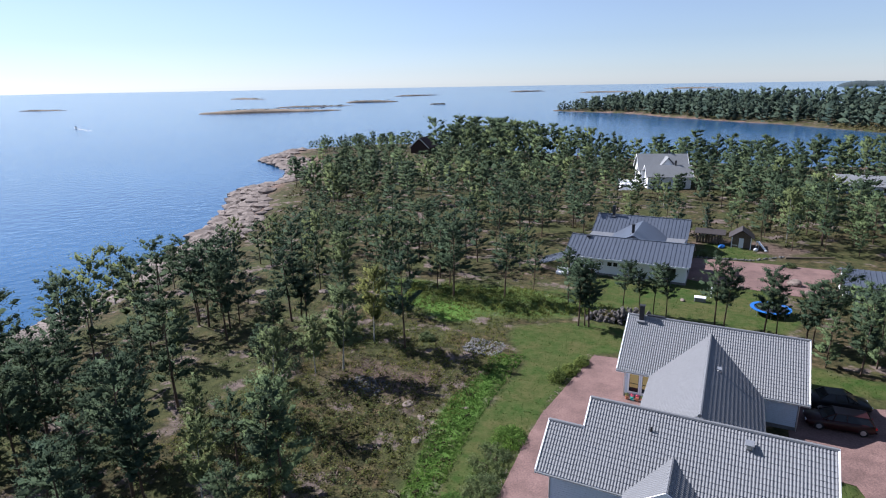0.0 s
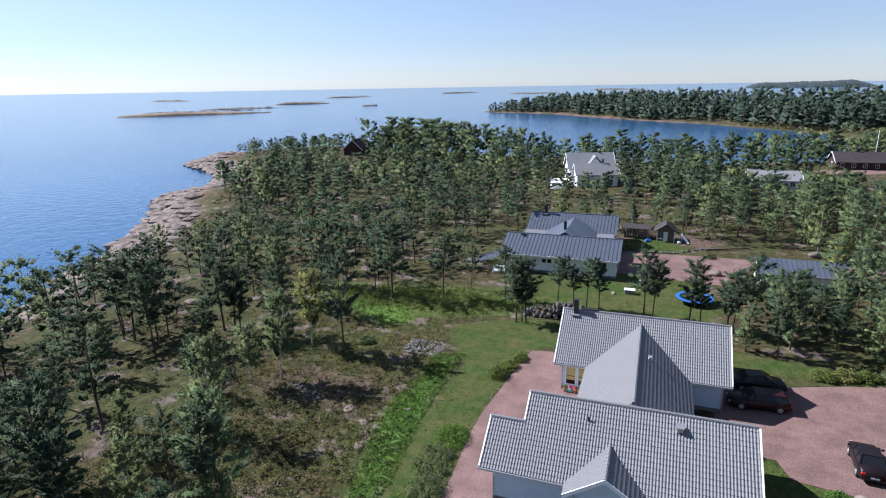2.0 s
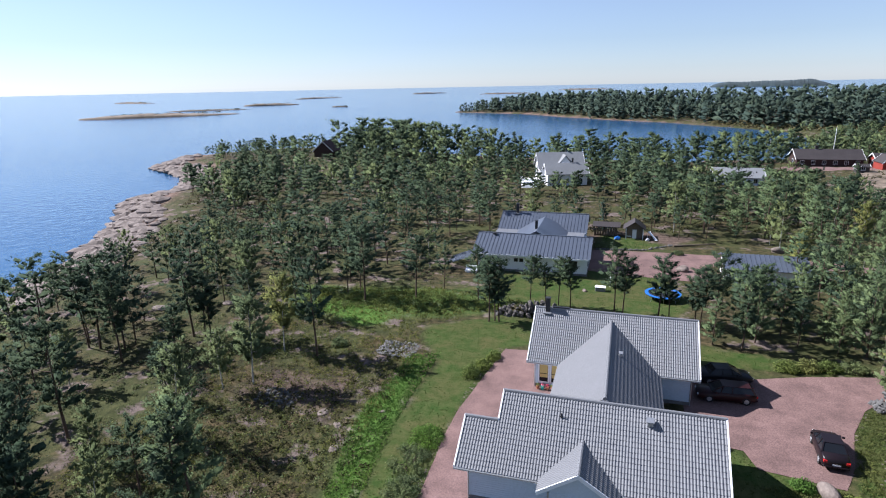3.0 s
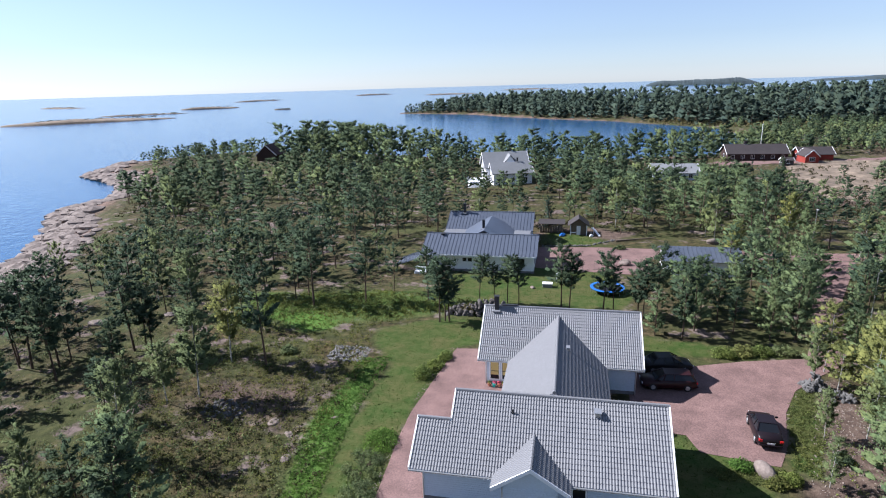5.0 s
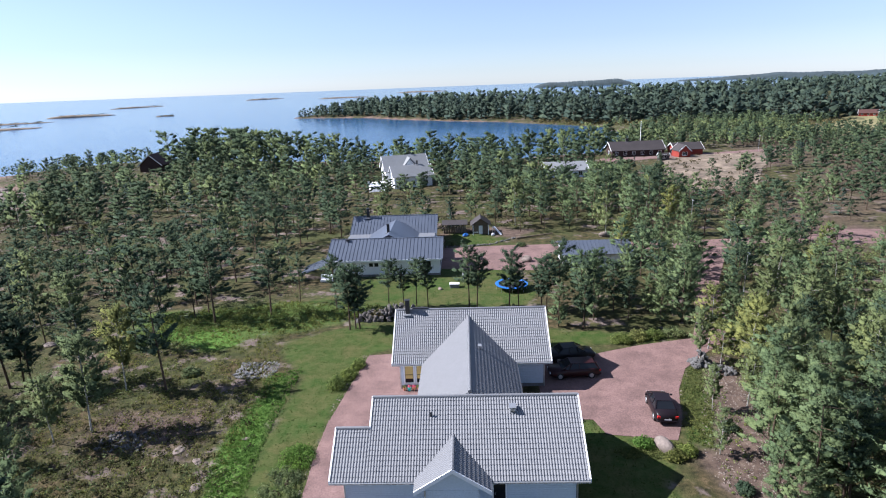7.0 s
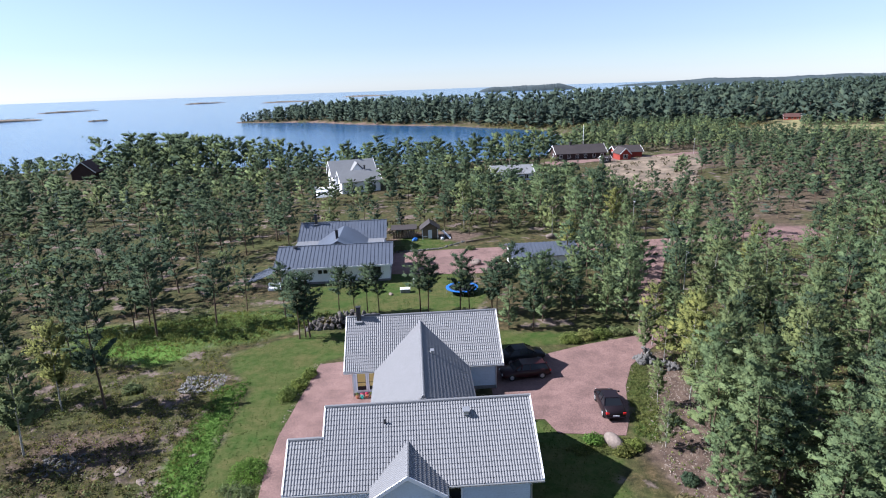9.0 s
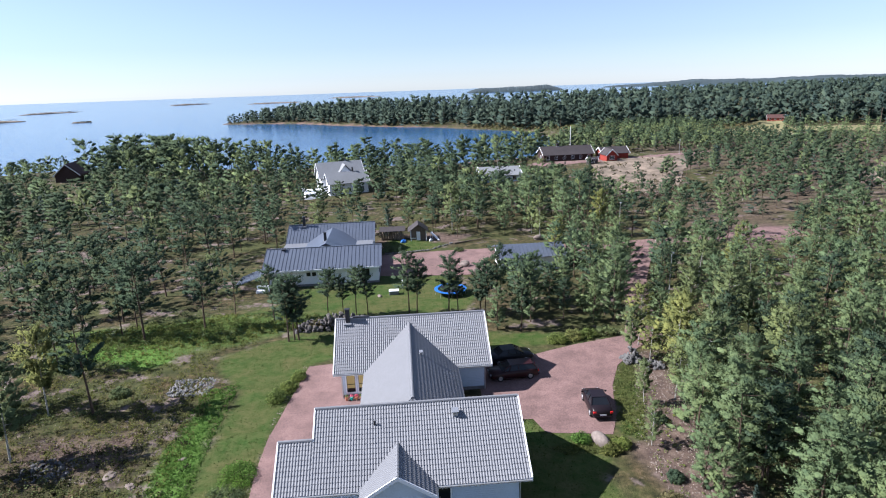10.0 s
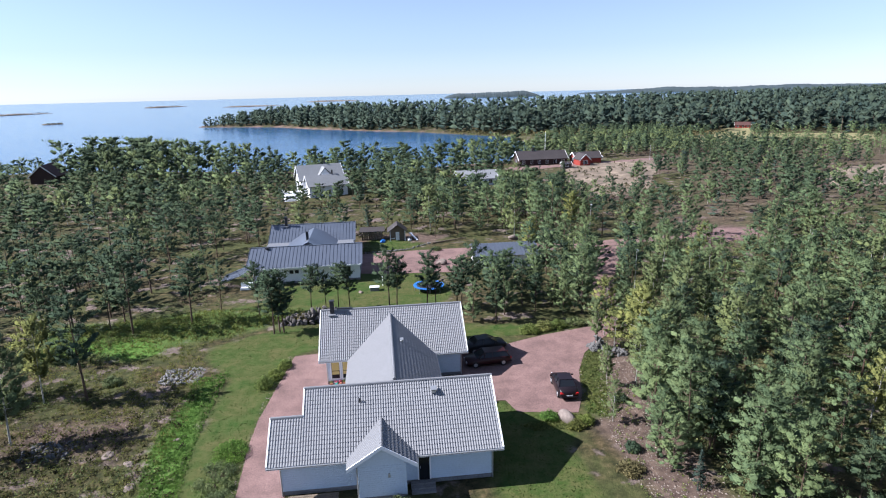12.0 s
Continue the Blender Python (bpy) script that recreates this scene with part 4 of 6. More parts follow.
joined_wood("far_woods", "dense mixed woods on the far headland", [(x, y, z, h, k) for (x, y, h, k), z in zip(FAR, fz)], distant, rngT, True, 1.1)


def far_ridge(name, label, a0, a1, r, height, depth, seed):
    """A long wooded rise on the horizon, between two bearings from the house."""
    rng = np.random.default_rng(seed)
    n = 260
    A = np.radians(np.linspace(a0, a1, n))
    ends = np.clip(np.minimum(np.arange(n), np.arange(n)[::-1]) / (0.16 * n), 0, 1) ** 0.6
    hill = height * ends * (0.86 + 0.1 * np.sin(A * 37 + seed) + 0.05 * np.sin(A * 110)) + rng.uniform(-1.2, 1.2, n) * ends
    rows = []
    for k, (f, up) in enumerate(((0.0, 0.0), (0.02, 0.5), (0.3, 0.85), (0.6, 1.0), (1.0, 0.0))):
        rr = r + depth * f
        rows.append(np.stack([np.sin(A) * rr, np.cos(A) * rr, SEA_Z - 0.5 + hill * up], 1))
    me = mesh_from(name, np.concatenate(rows), grid_faces(n, len(rows)), M_HAZEWOOD, True)
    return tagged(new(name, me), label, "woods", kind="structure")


# Blue-grey of distance haze is painted into the base colour of the ridges.
M_HAZEWOOD = worn("distant woods with haze in the colour", (0.038, 0.056, 0.062), 0.95, 0.05, 0.01, 0.3, 0.2, dist=1.0)
HEAD = 6.1
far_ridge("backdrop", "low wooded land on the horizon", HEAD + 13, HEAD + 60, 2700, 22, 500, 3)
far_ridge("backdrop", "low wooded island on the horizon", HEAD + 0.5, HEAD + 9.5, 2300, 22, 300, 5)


# ---- gravel and paths ----
M_FIELD = worn("mown pale grass", (0.216, 0.194, 0.0864), 0.95, 2, 0.1, 0.25, 0.3)
def sheet(name, poly, mat, label, category, lift=0.03, cell=0.3, rag=0.05):
    """A thin layer on the ground inside the outline, with a slightly ragged edge."""
    xs, ys = [p[0] for p in poly], [p[1] for p in poly]
    ax, ay = np.arange(min(xs) - cell, max(xs) + cell, cell), np.arange(min(ys) - cell, max(ys) + cell, cell)
    X, Y_ = np.meshgrid(ax, ay)
    X, Y_ = X.ravel(), Y_.ravel()
    d = edge_distance(X, Y_, poly)
    f = grid_faces(len(ax), len(ay))
    f = f[(d[f] > -cell * 0.5).all(1)]
    uses = np.zeros(len(X), int)
    np.add.at(uses, f.ravel(), 1)
    e = 0.05
    gx_ = (edge_distance(X + e, Y_, poly) - d) / e
    gy_ = (edge_distance(X, Y_ + e, poly) - d) / e
    push = np.where((uses < 4) & (np.abs(d) < cell * 1.5), -d, 0) + rag * np.where(d < cell, lumps(X * 3, Y_ * 3), 0)
    X, Y_ = X + gx_ * push, Y_ + gy_ * push
    keep = np.unique(f)
    back = np.full(len(X), -1)
    back[keep] = np.arange(len(keep))
    v = np.stack([X[keep], Y_[keep], land(X[keep], Y_[keep]) + lift], 1)
    return tagged(new(name, mesh_from(name, v, back[f], mat, True)), label, category, kind="structure")


DRIVE = [(9.0, 38.5), (9.0, 51.1), (11.6, 51.0), (15, 49.7), (20.1, 51.5), (26, 53.0), (28.2, 58), (30.2, 64), (34, 74), (41, 89), (45, 89),
         (37, 73), (33.2, 63), (31.5, 57), (28.6, 52.0), (25, 48.8), (22.8, 46.4), (20.9, 42.6), (19.6, 38), (18.3, 35.2), (13.3, 36.1), (12.7, 38.2)]
TERRACE = [(-5.2, 23), (-8.3, 23), (-8.5, 28.5), (-8.8, 34), (-8.8, 38), (-8.3, 42.8), (-7.8, 47), (-7.4, 50.4), (-3.2, 50.9), (-1, 50), (0, 40), (-1, 30), (-5.2, 29)]
DRIVE2 = [(-1.2, 81), (-1.1, 92.3), (9, 93.2), (15, 93.3), (32, 93.3), (45, 93.6), (60, 95), (72, 98), (72, 94.5), (58, 91.5), (45, 89.5), (28, 88.5), (15.5, 87.0), (15, 79.0), (3.2, 80.2)]
sheet("gravel_drive", DRIVE, M_GRAVEL, "red gravel drive and forecourt beside the tiled house", "drive")
sheet("gravel_terrace", TERRACE, M_GRAVEL, "red gravel strip along the tiled house and lawn", "gravel")
sheet("gravel_drive", DRIVE2, M_GRAVEL, "red gravel drive between the metal-roofed house and garage", "drive")
sheet("gravel_yard", [(52, 201), (70, 206), (82, 205), (110, 214), (125, 219), (125, 224), (100, 218), (80, 213), (52, 213)], M_GRAVEL, "pale gravel yard before the red farm buildings", "yard", 0.06, 1.2, 0.4)

# ---- details of the tiled house ----
M_STEEL = material("galvanised steel", (0.45, 0.46, 0.47), 0.4, 0.7)
M_LEAD = worn("grey flashing", (0.216, 0.223, 0.238), 0.5, 5, 1, 0.1, 0.05, 0.3)


def flue(parent, x, y, z0, z1, r, mat, square=False, flash=0.35):
    f = part("flue", box(x - r, y - r, z0, x + r, y + r, z1, 0.02) if square else tube((x, y, z0), (x, y, z1), r, r, 12), mat, parent)
    part("cap", box(x - r * 1.25, y - r * 1.25, z1 + 0.04, x + r * 1.25, y + r * 1.25, z1 + 0.1, 0.01) if square else tube((x, y, z1 + 0.03), (x, y, z1 + 0.14), r * 1.4, r * 0.8, 12), mat, f)
    part("flashing", box(x - r - flash * 0.5, y - r - flash, z0 - 0.02, x + r + flash * 0.5, y + r + flash * 0.3, z0 + 0.1, 0.02), M_LEAD, f)
    return f


flue(house, -2.85, 47.75, 5.5, 6.85, 0.2, M_FLUE, True)
part("roof_step", box(-2.4, 47.9, 5.92, -0.9, 48.15, 6.02), M_FLUE, house, "dark steel roof walkway along the ridge")


def roof_vent(parent, x, y, z, w=0.2, h=0.3, mat=None):
    v = part("roof_vent", box(x - w, y - w, z, x + w, y + w, z + h, 0.05), mat or M_STEEL, parent, "pale steel roof vent")
    part("hood", prism([(x - w * 1.2, y - w * 1.3, z + h), (x + w * 1.2, y - w * 1.3, z + h), (x + w * 1.2, y + w * 1.2, z + h + 0.08), (x - w * 1.2, y + w * 1.2, z + h + 0.08)], (0, 0, 0.05)), mat or M_STEEL, v)


roof_vent(house, 5.65, 30.9, 5.36)
roof_vent(house, 3.75, 41.6, 4.7, 0.13, 0.3)
part("pipe", tube((0.25, 30.6, 5.1), (0.25, 30.6, 5.5), 0.06, 0.06, 10), M_FLUE, house)
for (x, y, h) in [(-5.25, 27.78, 2.6), (9.45, 27.78, 2.6), (9.45, 43.58, 2.4), (-3.35, 43.58, 2.4), (0.0, 26.4, 2.7)]:
    part("downpipe", tube((x, y, 0.05), (x, y, h), 0.045, 0.045, 8), M_STEEL, house)
# corner window with yellow blinds
for x0, x1 in ((-2.95, -2.2), (-1.9, -0.95)):
    w = window(house, x0, x1, 0.55, 2.25, 43.7, -1, M_WHITE, M_GLASS, bars=0, w=0.12)
    part("blind", box(x0 + 0.03, 43.674, 1.35, x1 - 0.03, 43.664, 2.22), M_YELLOW, w, "yellow pulled-down blind")
    part("blind", box(x0 + 0.03, 43.674, 0.95, x1 - 0.03, 43.664, 1.28), M_YELLOW, w, "yellow pulled-down blind")
window(house, 44.6, 45.9, 0.7, 2.1, -3.3, -1, axis_="y")
window(house, 46.8, 48.4, 0.7, 2.1, -3.3, -1, axis_="y")
window(house, 37.4, 39.0, 0.5, 2.1, -0.7, -1, axis_="y")
window(house, 29.2, 30.8, 0.9, 2.1, 9.4, 1, axis_="y")
window(house, 46.2, 47.6, 0.9, 2.1, 9.4, 1, axis_="y")
# porch side, entrance door and steps
door = part("door", box(4.2, 27.84, 0.32, 4.95, 27.9, 2.35), M_GLASS, house, "dark glazed entrance door")
part("door_frame", box(4.1, 27.82, 0.3, 4.2, 27.9, 2.45, 0.01), M_WHITE, house)
part("door_frame", box(4.95, 27.82, 0.3, 5.05, 27.9, 2.45, 0.01), M_WHITE, house)
part("door_frame", box(4.1, 27.82, 2.35, 5.05, 27.9, 2.47, 0.01), M_WHITE, house)
part("door_handle", tube((4.3, 27.8, 1.25), (4.3, 27.8, 1.45), 0.02, 0.02, 6), M_STEEL, door)
steps = thing("steps", "grey timber entrance steps before the dark door", "steps")
for i in range(3):
    for j in range(5):
        part("plank", box(3.6, 27.75 - 0.36 * i - 0.07 * (j + 1), 0.0 if j else 0.0, 5.3, 27.75 - 0.36 * i - 0.07 * j - 0.008, 0.34 - 0.11 * i), M_PLINTH, steps)
lamp = part("wall_lamp", box(2.05, 26.40, 1.75, 2.2, 26.5, 2.05, 0.02), M_STEEL, house)
for i in range(13):
    x = 5.45 + i * 0.3
    part("vent_block", box(x, 27.80, 0.06, x + 0.24, 27.87, 0.26, 0.01), M_LEAD, house)
# wall boards with shadow gaps
for i in range(30):
    z = 0.42 + i * 0.16
    if z < 2.6:
        for x0, x1, yy in ((-5.28, 0.05, 27.9), (5.08, 9.38, 27.9), (0.06, 3.28, 26.5), (6.4, 9.38, 43.7)):
            part("board", box(x0, yy - 0.022, z, x1, yy - 0.003, z + 0.15), M_WALL, house)

pallet = thing("timber_stack", "stack of pale planks on bearers beside the house wall", "timber")
for i in range(6):
    part("plank", box(-4.8, 26.2 + i * 0.2, 0.22, -1.4, 26.38 + i * 0.2, 0.27), M_WOOD, pallet)
for x in (-4.4, -3.0, -1.8):
    part("bearer", box(x, 26.15, 0, x + 0.1, 27.4, 0.215), M_WOOD, pallet)


# ---- stones, shrubs ----
def rock(name, x, y, sx_, sy_, sz_, mat, label, seed=0, category="rock", group="", z=None, detail=3):
    rng = np.random.default_rng(seed)
    bm = bmesh.new()
    bmesh.ops.create_icosphere(bm, subdivisions=detail, radius=1)
    ks = [(rng.normal(size=3) * 1.3, rng.uniform(0, 6)) for _ in range(7)]
    for v in bm.verts:
        f = 1 + sum(0.07 * math.sin(float(np.dot(k, v.co)) * 1.4 + p) for k, p in ks)
        v.co = Vector((v.co.x * sx_ * f, v.co.y * sy_ * f, max(v.co.z, -0.55) * sz_ * f))
    me = bpy.data.meshes.new(name)
    bm.to_mesh(me)
    bm.free()
    me.materials.append(mat)
    ob = tagged(new(name, me), label, category, group)
    ob.matrix_basis = pose(x, y, (land_at(x, y) if z is None else z) + sz_ * 0.42, 0, 0, rng.uniform(0, 360))
    return ob


rock("boulder", 17.0, 34.2, 0.85, 0.6, 0.6, worn("pale pink boulder", (0.194, 0.158, 0.137), 0.9, 4, 1, 0.2, 0.4, dist=0.03), "large pale pink granite boulder beside the drive", 5)
_r = np.random.default_rng(8)
for i in range(34):
    t = i / 33
    x, y = (-0.5 + 10.5 * t, 92.9 + 1.4 * t) if t < 0.7 else (6.85 + 4.5 * (t - 0.7) / 0.3, 93.9 + 4 * (t - 0.7) / 0.3)
    rock("edging_stone", x + _r.uniform(-.1, .1), y, _r.uniform(.15, .3), _r.uniform(.15, .25), _r.uniform(.12, .22), M_STONE, "rounded grey stone edging the small lawn", 40 + i, "stone", "stones along the lawn's edge", detail=2)
for i, (x, y, s) in enumerate([(3.2, 90.6, .7), (1.9, 84.5, .5), (4.6, 85.6, .8), (12.0, 84.0, .9), (13.5, 80.2, .7), (27, 97.5, 1.0), (29.5, 97.2, .9), (5.5, 79.8, .5), (-1.0, 71.8, .35)]):
    rock("boulder", x, y, s, s * 0.75, s * 0.65, M_ROCK, "pinkish granite boulder beside the gravel drive", 90 + i)


def stone_heap(name, label, cx, cy, lx, ly, h, n, size, seed, mat):
    """A heap of separate stones resting on one another."""
    rng = np.random.default_rng(seed)
    e = thing(name, label, "stones", pose(cx, cy, land_at(cx, cy)))
    shapes = []
    for k in range(4):
        bm = bmesh.new()
        bmesh.ops.create_icosphere(bm, subdivisions=1, radius=1)
        for v in bm.verts:
            v.co *= rng.uniform(0.75, 1.2)
        me = bpy.data.meshes.new("stone")
        bm.to_mesh(me)
        bm.free()
        me.materials.append(mat)
        shapes.append(me)
    for i in range(n):
        u, v = rng.uniform(-1, 1, 2)
        top = h * max(0.05, 1 - (u * u + v * v) * 0.8)
        ob = mesh_part("stone", shapes[i % 4], e)
        s = size * rng.uniform(0.5, 1.4)
        ob.matrix_basis = Matrix.LocRotScale((u * lx, v * ly, rng.uniform(0, 1) * top + s * 0.2), Euler(rng.uniform(0, 6, 3)), (s * 1.2, s, s * 0.7))
    return e


stone_heap("stone_pile", "neat heap of grey split stones at the drive's edge", 24.6, 47.2, 0.9, 0.8, 1.3, 90, 0.2, 3, M_STONE)
stone_heap("stone_pile", "low heap of dark grey stones beside a birch", 26.0, 45.6, 0.9, 0.6, 0.6, 50, 0.22, 4, M_STONE)
stone_heap("scree", "patch of pale broken stones in dry grass", -18.0, 47.8, 2.0, 1.7, 0.12, 260, 0.11, 6, worn("pale grey stones", (0.245, 0.238, 0.23), 0.9, 6, 1, 0.2, 0.3))
stone_heap("scree", "patch of grey stones among heather", -25.0, 36.5, 2.0, 1.4, 0.15, 120, 0.15, 7, M_STONE)
# Heaped stone shapes stand in for a dark purple-brown hedge.
stone_heap("hedge_stand_in", "long low dark heap standing in for a hedge behind the house", -5.6, 60.2, 4.8, 1.0, 1.7, 280, 0.27, 9, worn("dark brown-grey hedge mass", (0.115, 0.104, 0.0972), 0.95, 5, 1, 0.3, 0.4))
for i, (x, y, s) in enumerate([(-16.4, 30.4, .35), (-17.6, 33.5, .3), (-19.8, 35.0, .4), (-14.9, 36.2, .2), (-36, 50, .5), (-44, 55, .6), (-52, 52, .7)]):
    rock("flat_rock", x, y, s * 1.5, s, s * 0.35, M_ROCK, "flat pale granite rock in the heath", 140 + i, detail=2)


def shrub(name, label, x, y, w, d, h, mat, seed, n=70, leaf=0.075, category="shrub"):
    """A leafy shrub: stems and many small leaves in uneven clumps."""
    rng = np.random.default_rng(seed)
    e = thing(name, label, category, pose(x, y, land_at(x, y)))
    c = rng.uniform(-1, 1, (n, 3))
    c = c[(c[:, 0] ** 2 + c[:, 1] ** 2) < 1.0]
    top = (1 - 0.55 * (c[:, 0] ** 2 + c[:, 1] ** 2)) * rng.uniform(0.55, 1.05, len(c))
    ctr = np.stack([c[:, 0] * w, c[:, 1] * d, (0.35 + 0.32 * c[:, 2] + 0.33) * h * top], 1)
    v, f = tri_cloud(rng, ctr, np.full(len(c), 0.24 * h + 0.12), 34, leaf, 0.8)
    v[:, 2] = np.maximum(v[:, 2], 0.02)
    mesh_part("leaves", mesh_from("leaves", v, f, mat), e)
    vs, fs, k = [], [], 0
    for q in ctr[:18]:
        a, b = rings([(q[0] * 0.3, q[1] * 0.3, 0), q * 0.6, q], [0.03, 0.02, 0.008], 4)
        vs.append(a), fs.append(b + k)
        k += len(a)
    mesh_part("stems", mesh_from("stems", np.concatenate(vs), np.concatenate(fs), M_BARK), e)
    return e


for i, (x, y, w, d, h) in enumerate([(-9.3, 44.0, 0.75, 0.9, 1.1), (-8.6, 46.0, 0.7, 0.9, 0.8), (-8.0, 48.0, 0.6, 0.8, 0.7)]):
    shrub("shrub", "bright green spirea shrub at the gravel's edge", x, y, w, d, h, M_BUSH, 200 + i, 80)
for i, (x, y, w, d, h) in enumerate([(-10.3, 30.2, 1.5, 1.9, 0.9), (-10.0, 33.4, 1.2, 1.6, 0.8), (-9.7, 27.0, 1.3, 1.7, 0.9), (-10.6, 24.5, 1.4, 1.6, 0.9)]):
    shrub("weed_bed", "tall weeds and shrubs between lawn and gravel", x, y, w, d, h, M_LUSH if i % 2 else M_BIRCH, 210 + i, 110, 0.06, "plants")
for i, (x, y, w, d, h, mt) in enumerate([(18.6, 52.4, 1.0, 0.8, 1.0, M_BUSH), (20.3, 53.0, 0.9, 0.8, 1.1, M_YELLOWLEAF), (22.0, 53.3, 1.1, 0.8, 1.0, M_BUSH), (24.2, 53.8, 1.2, 0.8, 1.0, M_BIRCH), (15.6, 34.6, 0.6, 0.5, 0.8, M_LUSH),
                                        (18.4, 33.6, 0.6, 0.5, 0.8, M_BUSH), (17.4, 33.0, 0.7, 0.4, 0.7, M_GRASS), (22.6, 36.6, 0.5, 0.5, 0.7, M_PINE), (20.6, 29.5, 0.5, 0.5, 0.6, M_PINE), (19.4, 27.0, 0.9, 0.8, 0.8, M_DRY),
                                        (2.7, 25.3, 0.7, 0.6, 1.1, M_BIRCH), (-7.7, 60.5, 1.1, 0.8, 1.3, M_DRY), (-9.8, 61.0, 1.1, 0.8, 1.1, M_BUSH), (11.0, 38.1, 0.5, 0.4, 0.5, M_BUSH), (-17.5, 90, 1.6, 1.4, 1.5, M_BIRCH),
                                        (0.2, 94, 0.9, 0.7, 1.2, M_BIRCH), (12, 92.5, 0.7, .5, .8, M_BIRCH), (-60, 95, 3, 3, 2.4, M_LUSH), (-64, 90, 2.4, 2.6, 1.8, M_LUSH), (-24.5, 47.5, 0.8, 0.7, 1.0, M_BIRCH), (-33.5, 36.0, 1.4, 1.2, 1.6, M_PINE)]):
    shrub("shrub", "loose garden shrub with mixed foliage", x, y, w, d, h, mt, 230 + i, 70)

pots = thing("flower_pots", "potted flowers in front of the corner window", "flower pots", pose(-2.0, 43.2, 0.03))
_r = np.random.default_rng(5)
M_PINK = material("pink petals", (0.6, 0.08, 0.15), 0.7)
M_POT = material("terracotta", (0.4, 0.16, 0.09), 0.8)
M_TEAL = material("turquoise enamel", (0.05, 0.5, 0.42), 0.4)
for i in range(5):
    x = -1.0 + i * 0.42
    pt_ = part("pot", tube((x, 0, 0), (x, 0, 0.28), 0.11, 0.16, 12), M_TEAL if i == 1 else M_POT, pots)
    v, f = tri_cloud(_r, np.array([[x, 0, 0.42]]), np.array([0.2]), 60, 0.05, 0.8)
    mesh_part("flowers", mesh_from("flowers", v, f, M_PINK if i in (1, 2) else M_BUSH), pots)["kind"] = "stuff"


# ---- cars ----
def car(label, colour, m, estate=True, length=4.6):
    """A parked car, front towards its own +y."""
    e = thing("car", label, "car", m)
    paint = material("car paint", colour, 0.32, 0.0, 0.22)
    paint.node_tree.nodes["Principled BSDF"].inputs["Coat Weight"].default_value = 0.04
    L, W2 = length / 2, 0.88
    secs = [(-L, 0.70, 0.42, 0.78), (-L + 0.12, 0.82, 0.28, 0.95), (-L + 0.7, W2, 0.22, 1.0), (-0.6, W2, 0.2, 0.98), (0.7, W2, 0.2, 0.95),
            (L - 1.0, W2, 0.22, 0.88), (L - 0.3, 0.84, 0.25, 0.76), (L - 0.06, 0.74, 0.3, 0.66), (L, 0.64, 0.36, 0.58)]
    bm = bmesh.new()
    loops = []
    for y, w, z0, z1 in secs:
        pts = [(-w * 0.92, z0), (-w, z0 + 0.12), (-w * 1.01, (z0 + z1) / 2), (-w * 0.96, z1 - 0.08), (-w * 0.86, z1), (w * 0.86, z1), (w * 0.96, z1 - 0.08), (w * 1.01, (z0 + z1) / 2), (w, z0 + 0.12), (w * 0.92, z0)]
        loops.append([bm.verts.new((x, y, z)) for x, z in pts])
    for a, b in zip(loops, loops[1:]):
        for i in range(10):
            j = (i + 1) % 10
            bm.faces.new((a[i], a[j], b[j], b[i]))
    bm.faces.new(loops[0][::-1])
    bm.faces.new(loops[-1])
    bmesh.ops.recalc_face_normals(bm, faces=bm.faces)
    for f in bm.faces:
        f.smooth = True
    body = part("body", bm, paint, e)
    rear, front = (-L + 0.18, 1.25) if estate else (-L + 0.75, 1.25)
    r2 = -L + 0.55 if estate else -L + 1.35
    gl = bmesh.new()
    lo = [(-0.8, rear), (0.8, rear), (0.8, front), (-0.8, front)]
    hi = [(-0.6, r2), (0.6, r2), (0.6, front - 0.85), (-0.6, front - 0.85)]
    a = [gl.verts.new((x, y, 0.94)) for x, y in lo]
    b = [gl.verts.new((x, y, 1.42)) for x, y in hi]
    for i in range(4):
        gl.faces.new((a[i], a[(i + 1) % 4], b[(i + 1) % 4], b[i]))
    gl.faces.new(b)
    part("glasshouse", gl, M_GLASS, e)
    part("roof", box(-0.62, r2 - 0.03, 1.415, 0.62, front - 0.82, 1.46, 0.02), paint, e)
    for sx_ in (-1, 1):
        for (y0, y1) in ((rear, r2), (front, front - 0.85), (-0.35, -0.35), (0.55, 0.35)):
            part("pillar", beam((sx_ * 0.8, y0, 0.95), (sx_ * 0.61, y1, 1.43), 0.08, 0.05), paint, e)
        part("mirror", box(sx_ * 0.9, 0.85, 0.95, sx_ * 1.08, 0.97, 1.08, 0.02), paint, e)
        part("tail_light", box(sx_ * 0.55, -L - 0.015, 0.66, sx_ * 0.8, -L + 0.2, 0.84, 0.02), material("red lens", (0.5, 0.02, 0.02), 0.2), e)
        part("headlight", box(sx_ * 0.42, L - 0.12, 0.5, sx_ * 0.68, L + 0.005, 0.64, 0.02), material("clear lens", (0.7, 0.72, 0.75), 0.1), e)
        for y in (-L + 0.85, L - 0.9):
            w = part("wheel", tube((sx_ * 0.68, y, 0.32), (sx_ * 0.9, y, 0.32), 0.32, 0.32, 18), material("tyre rubber", (0.02, 0.02, 0.02), 0.9), e)
            part("rim", tube((sx_ * 0.88, y, 0.32), (sx_ * 0.915, y, 0.32), 0.21, 0.19, 12), M_STEEL, w)
    part("number_plate", box(-0.26, -L - 0.02, 0.5, 0.26, -L - 0.005, 0.61), M_WHITE, e)
    part("bumper", box(-0.8, -L - 0.06, 0.34, 0.8, -L + 0.1, 0.48, 0.04), paint, e)
    return e


car("near-black hatchback car parked on the gravel", (0.012, 0.008, 0.01), pose(18.3, 39.2, 0.035, 0, 0, -4), False, 4.3)
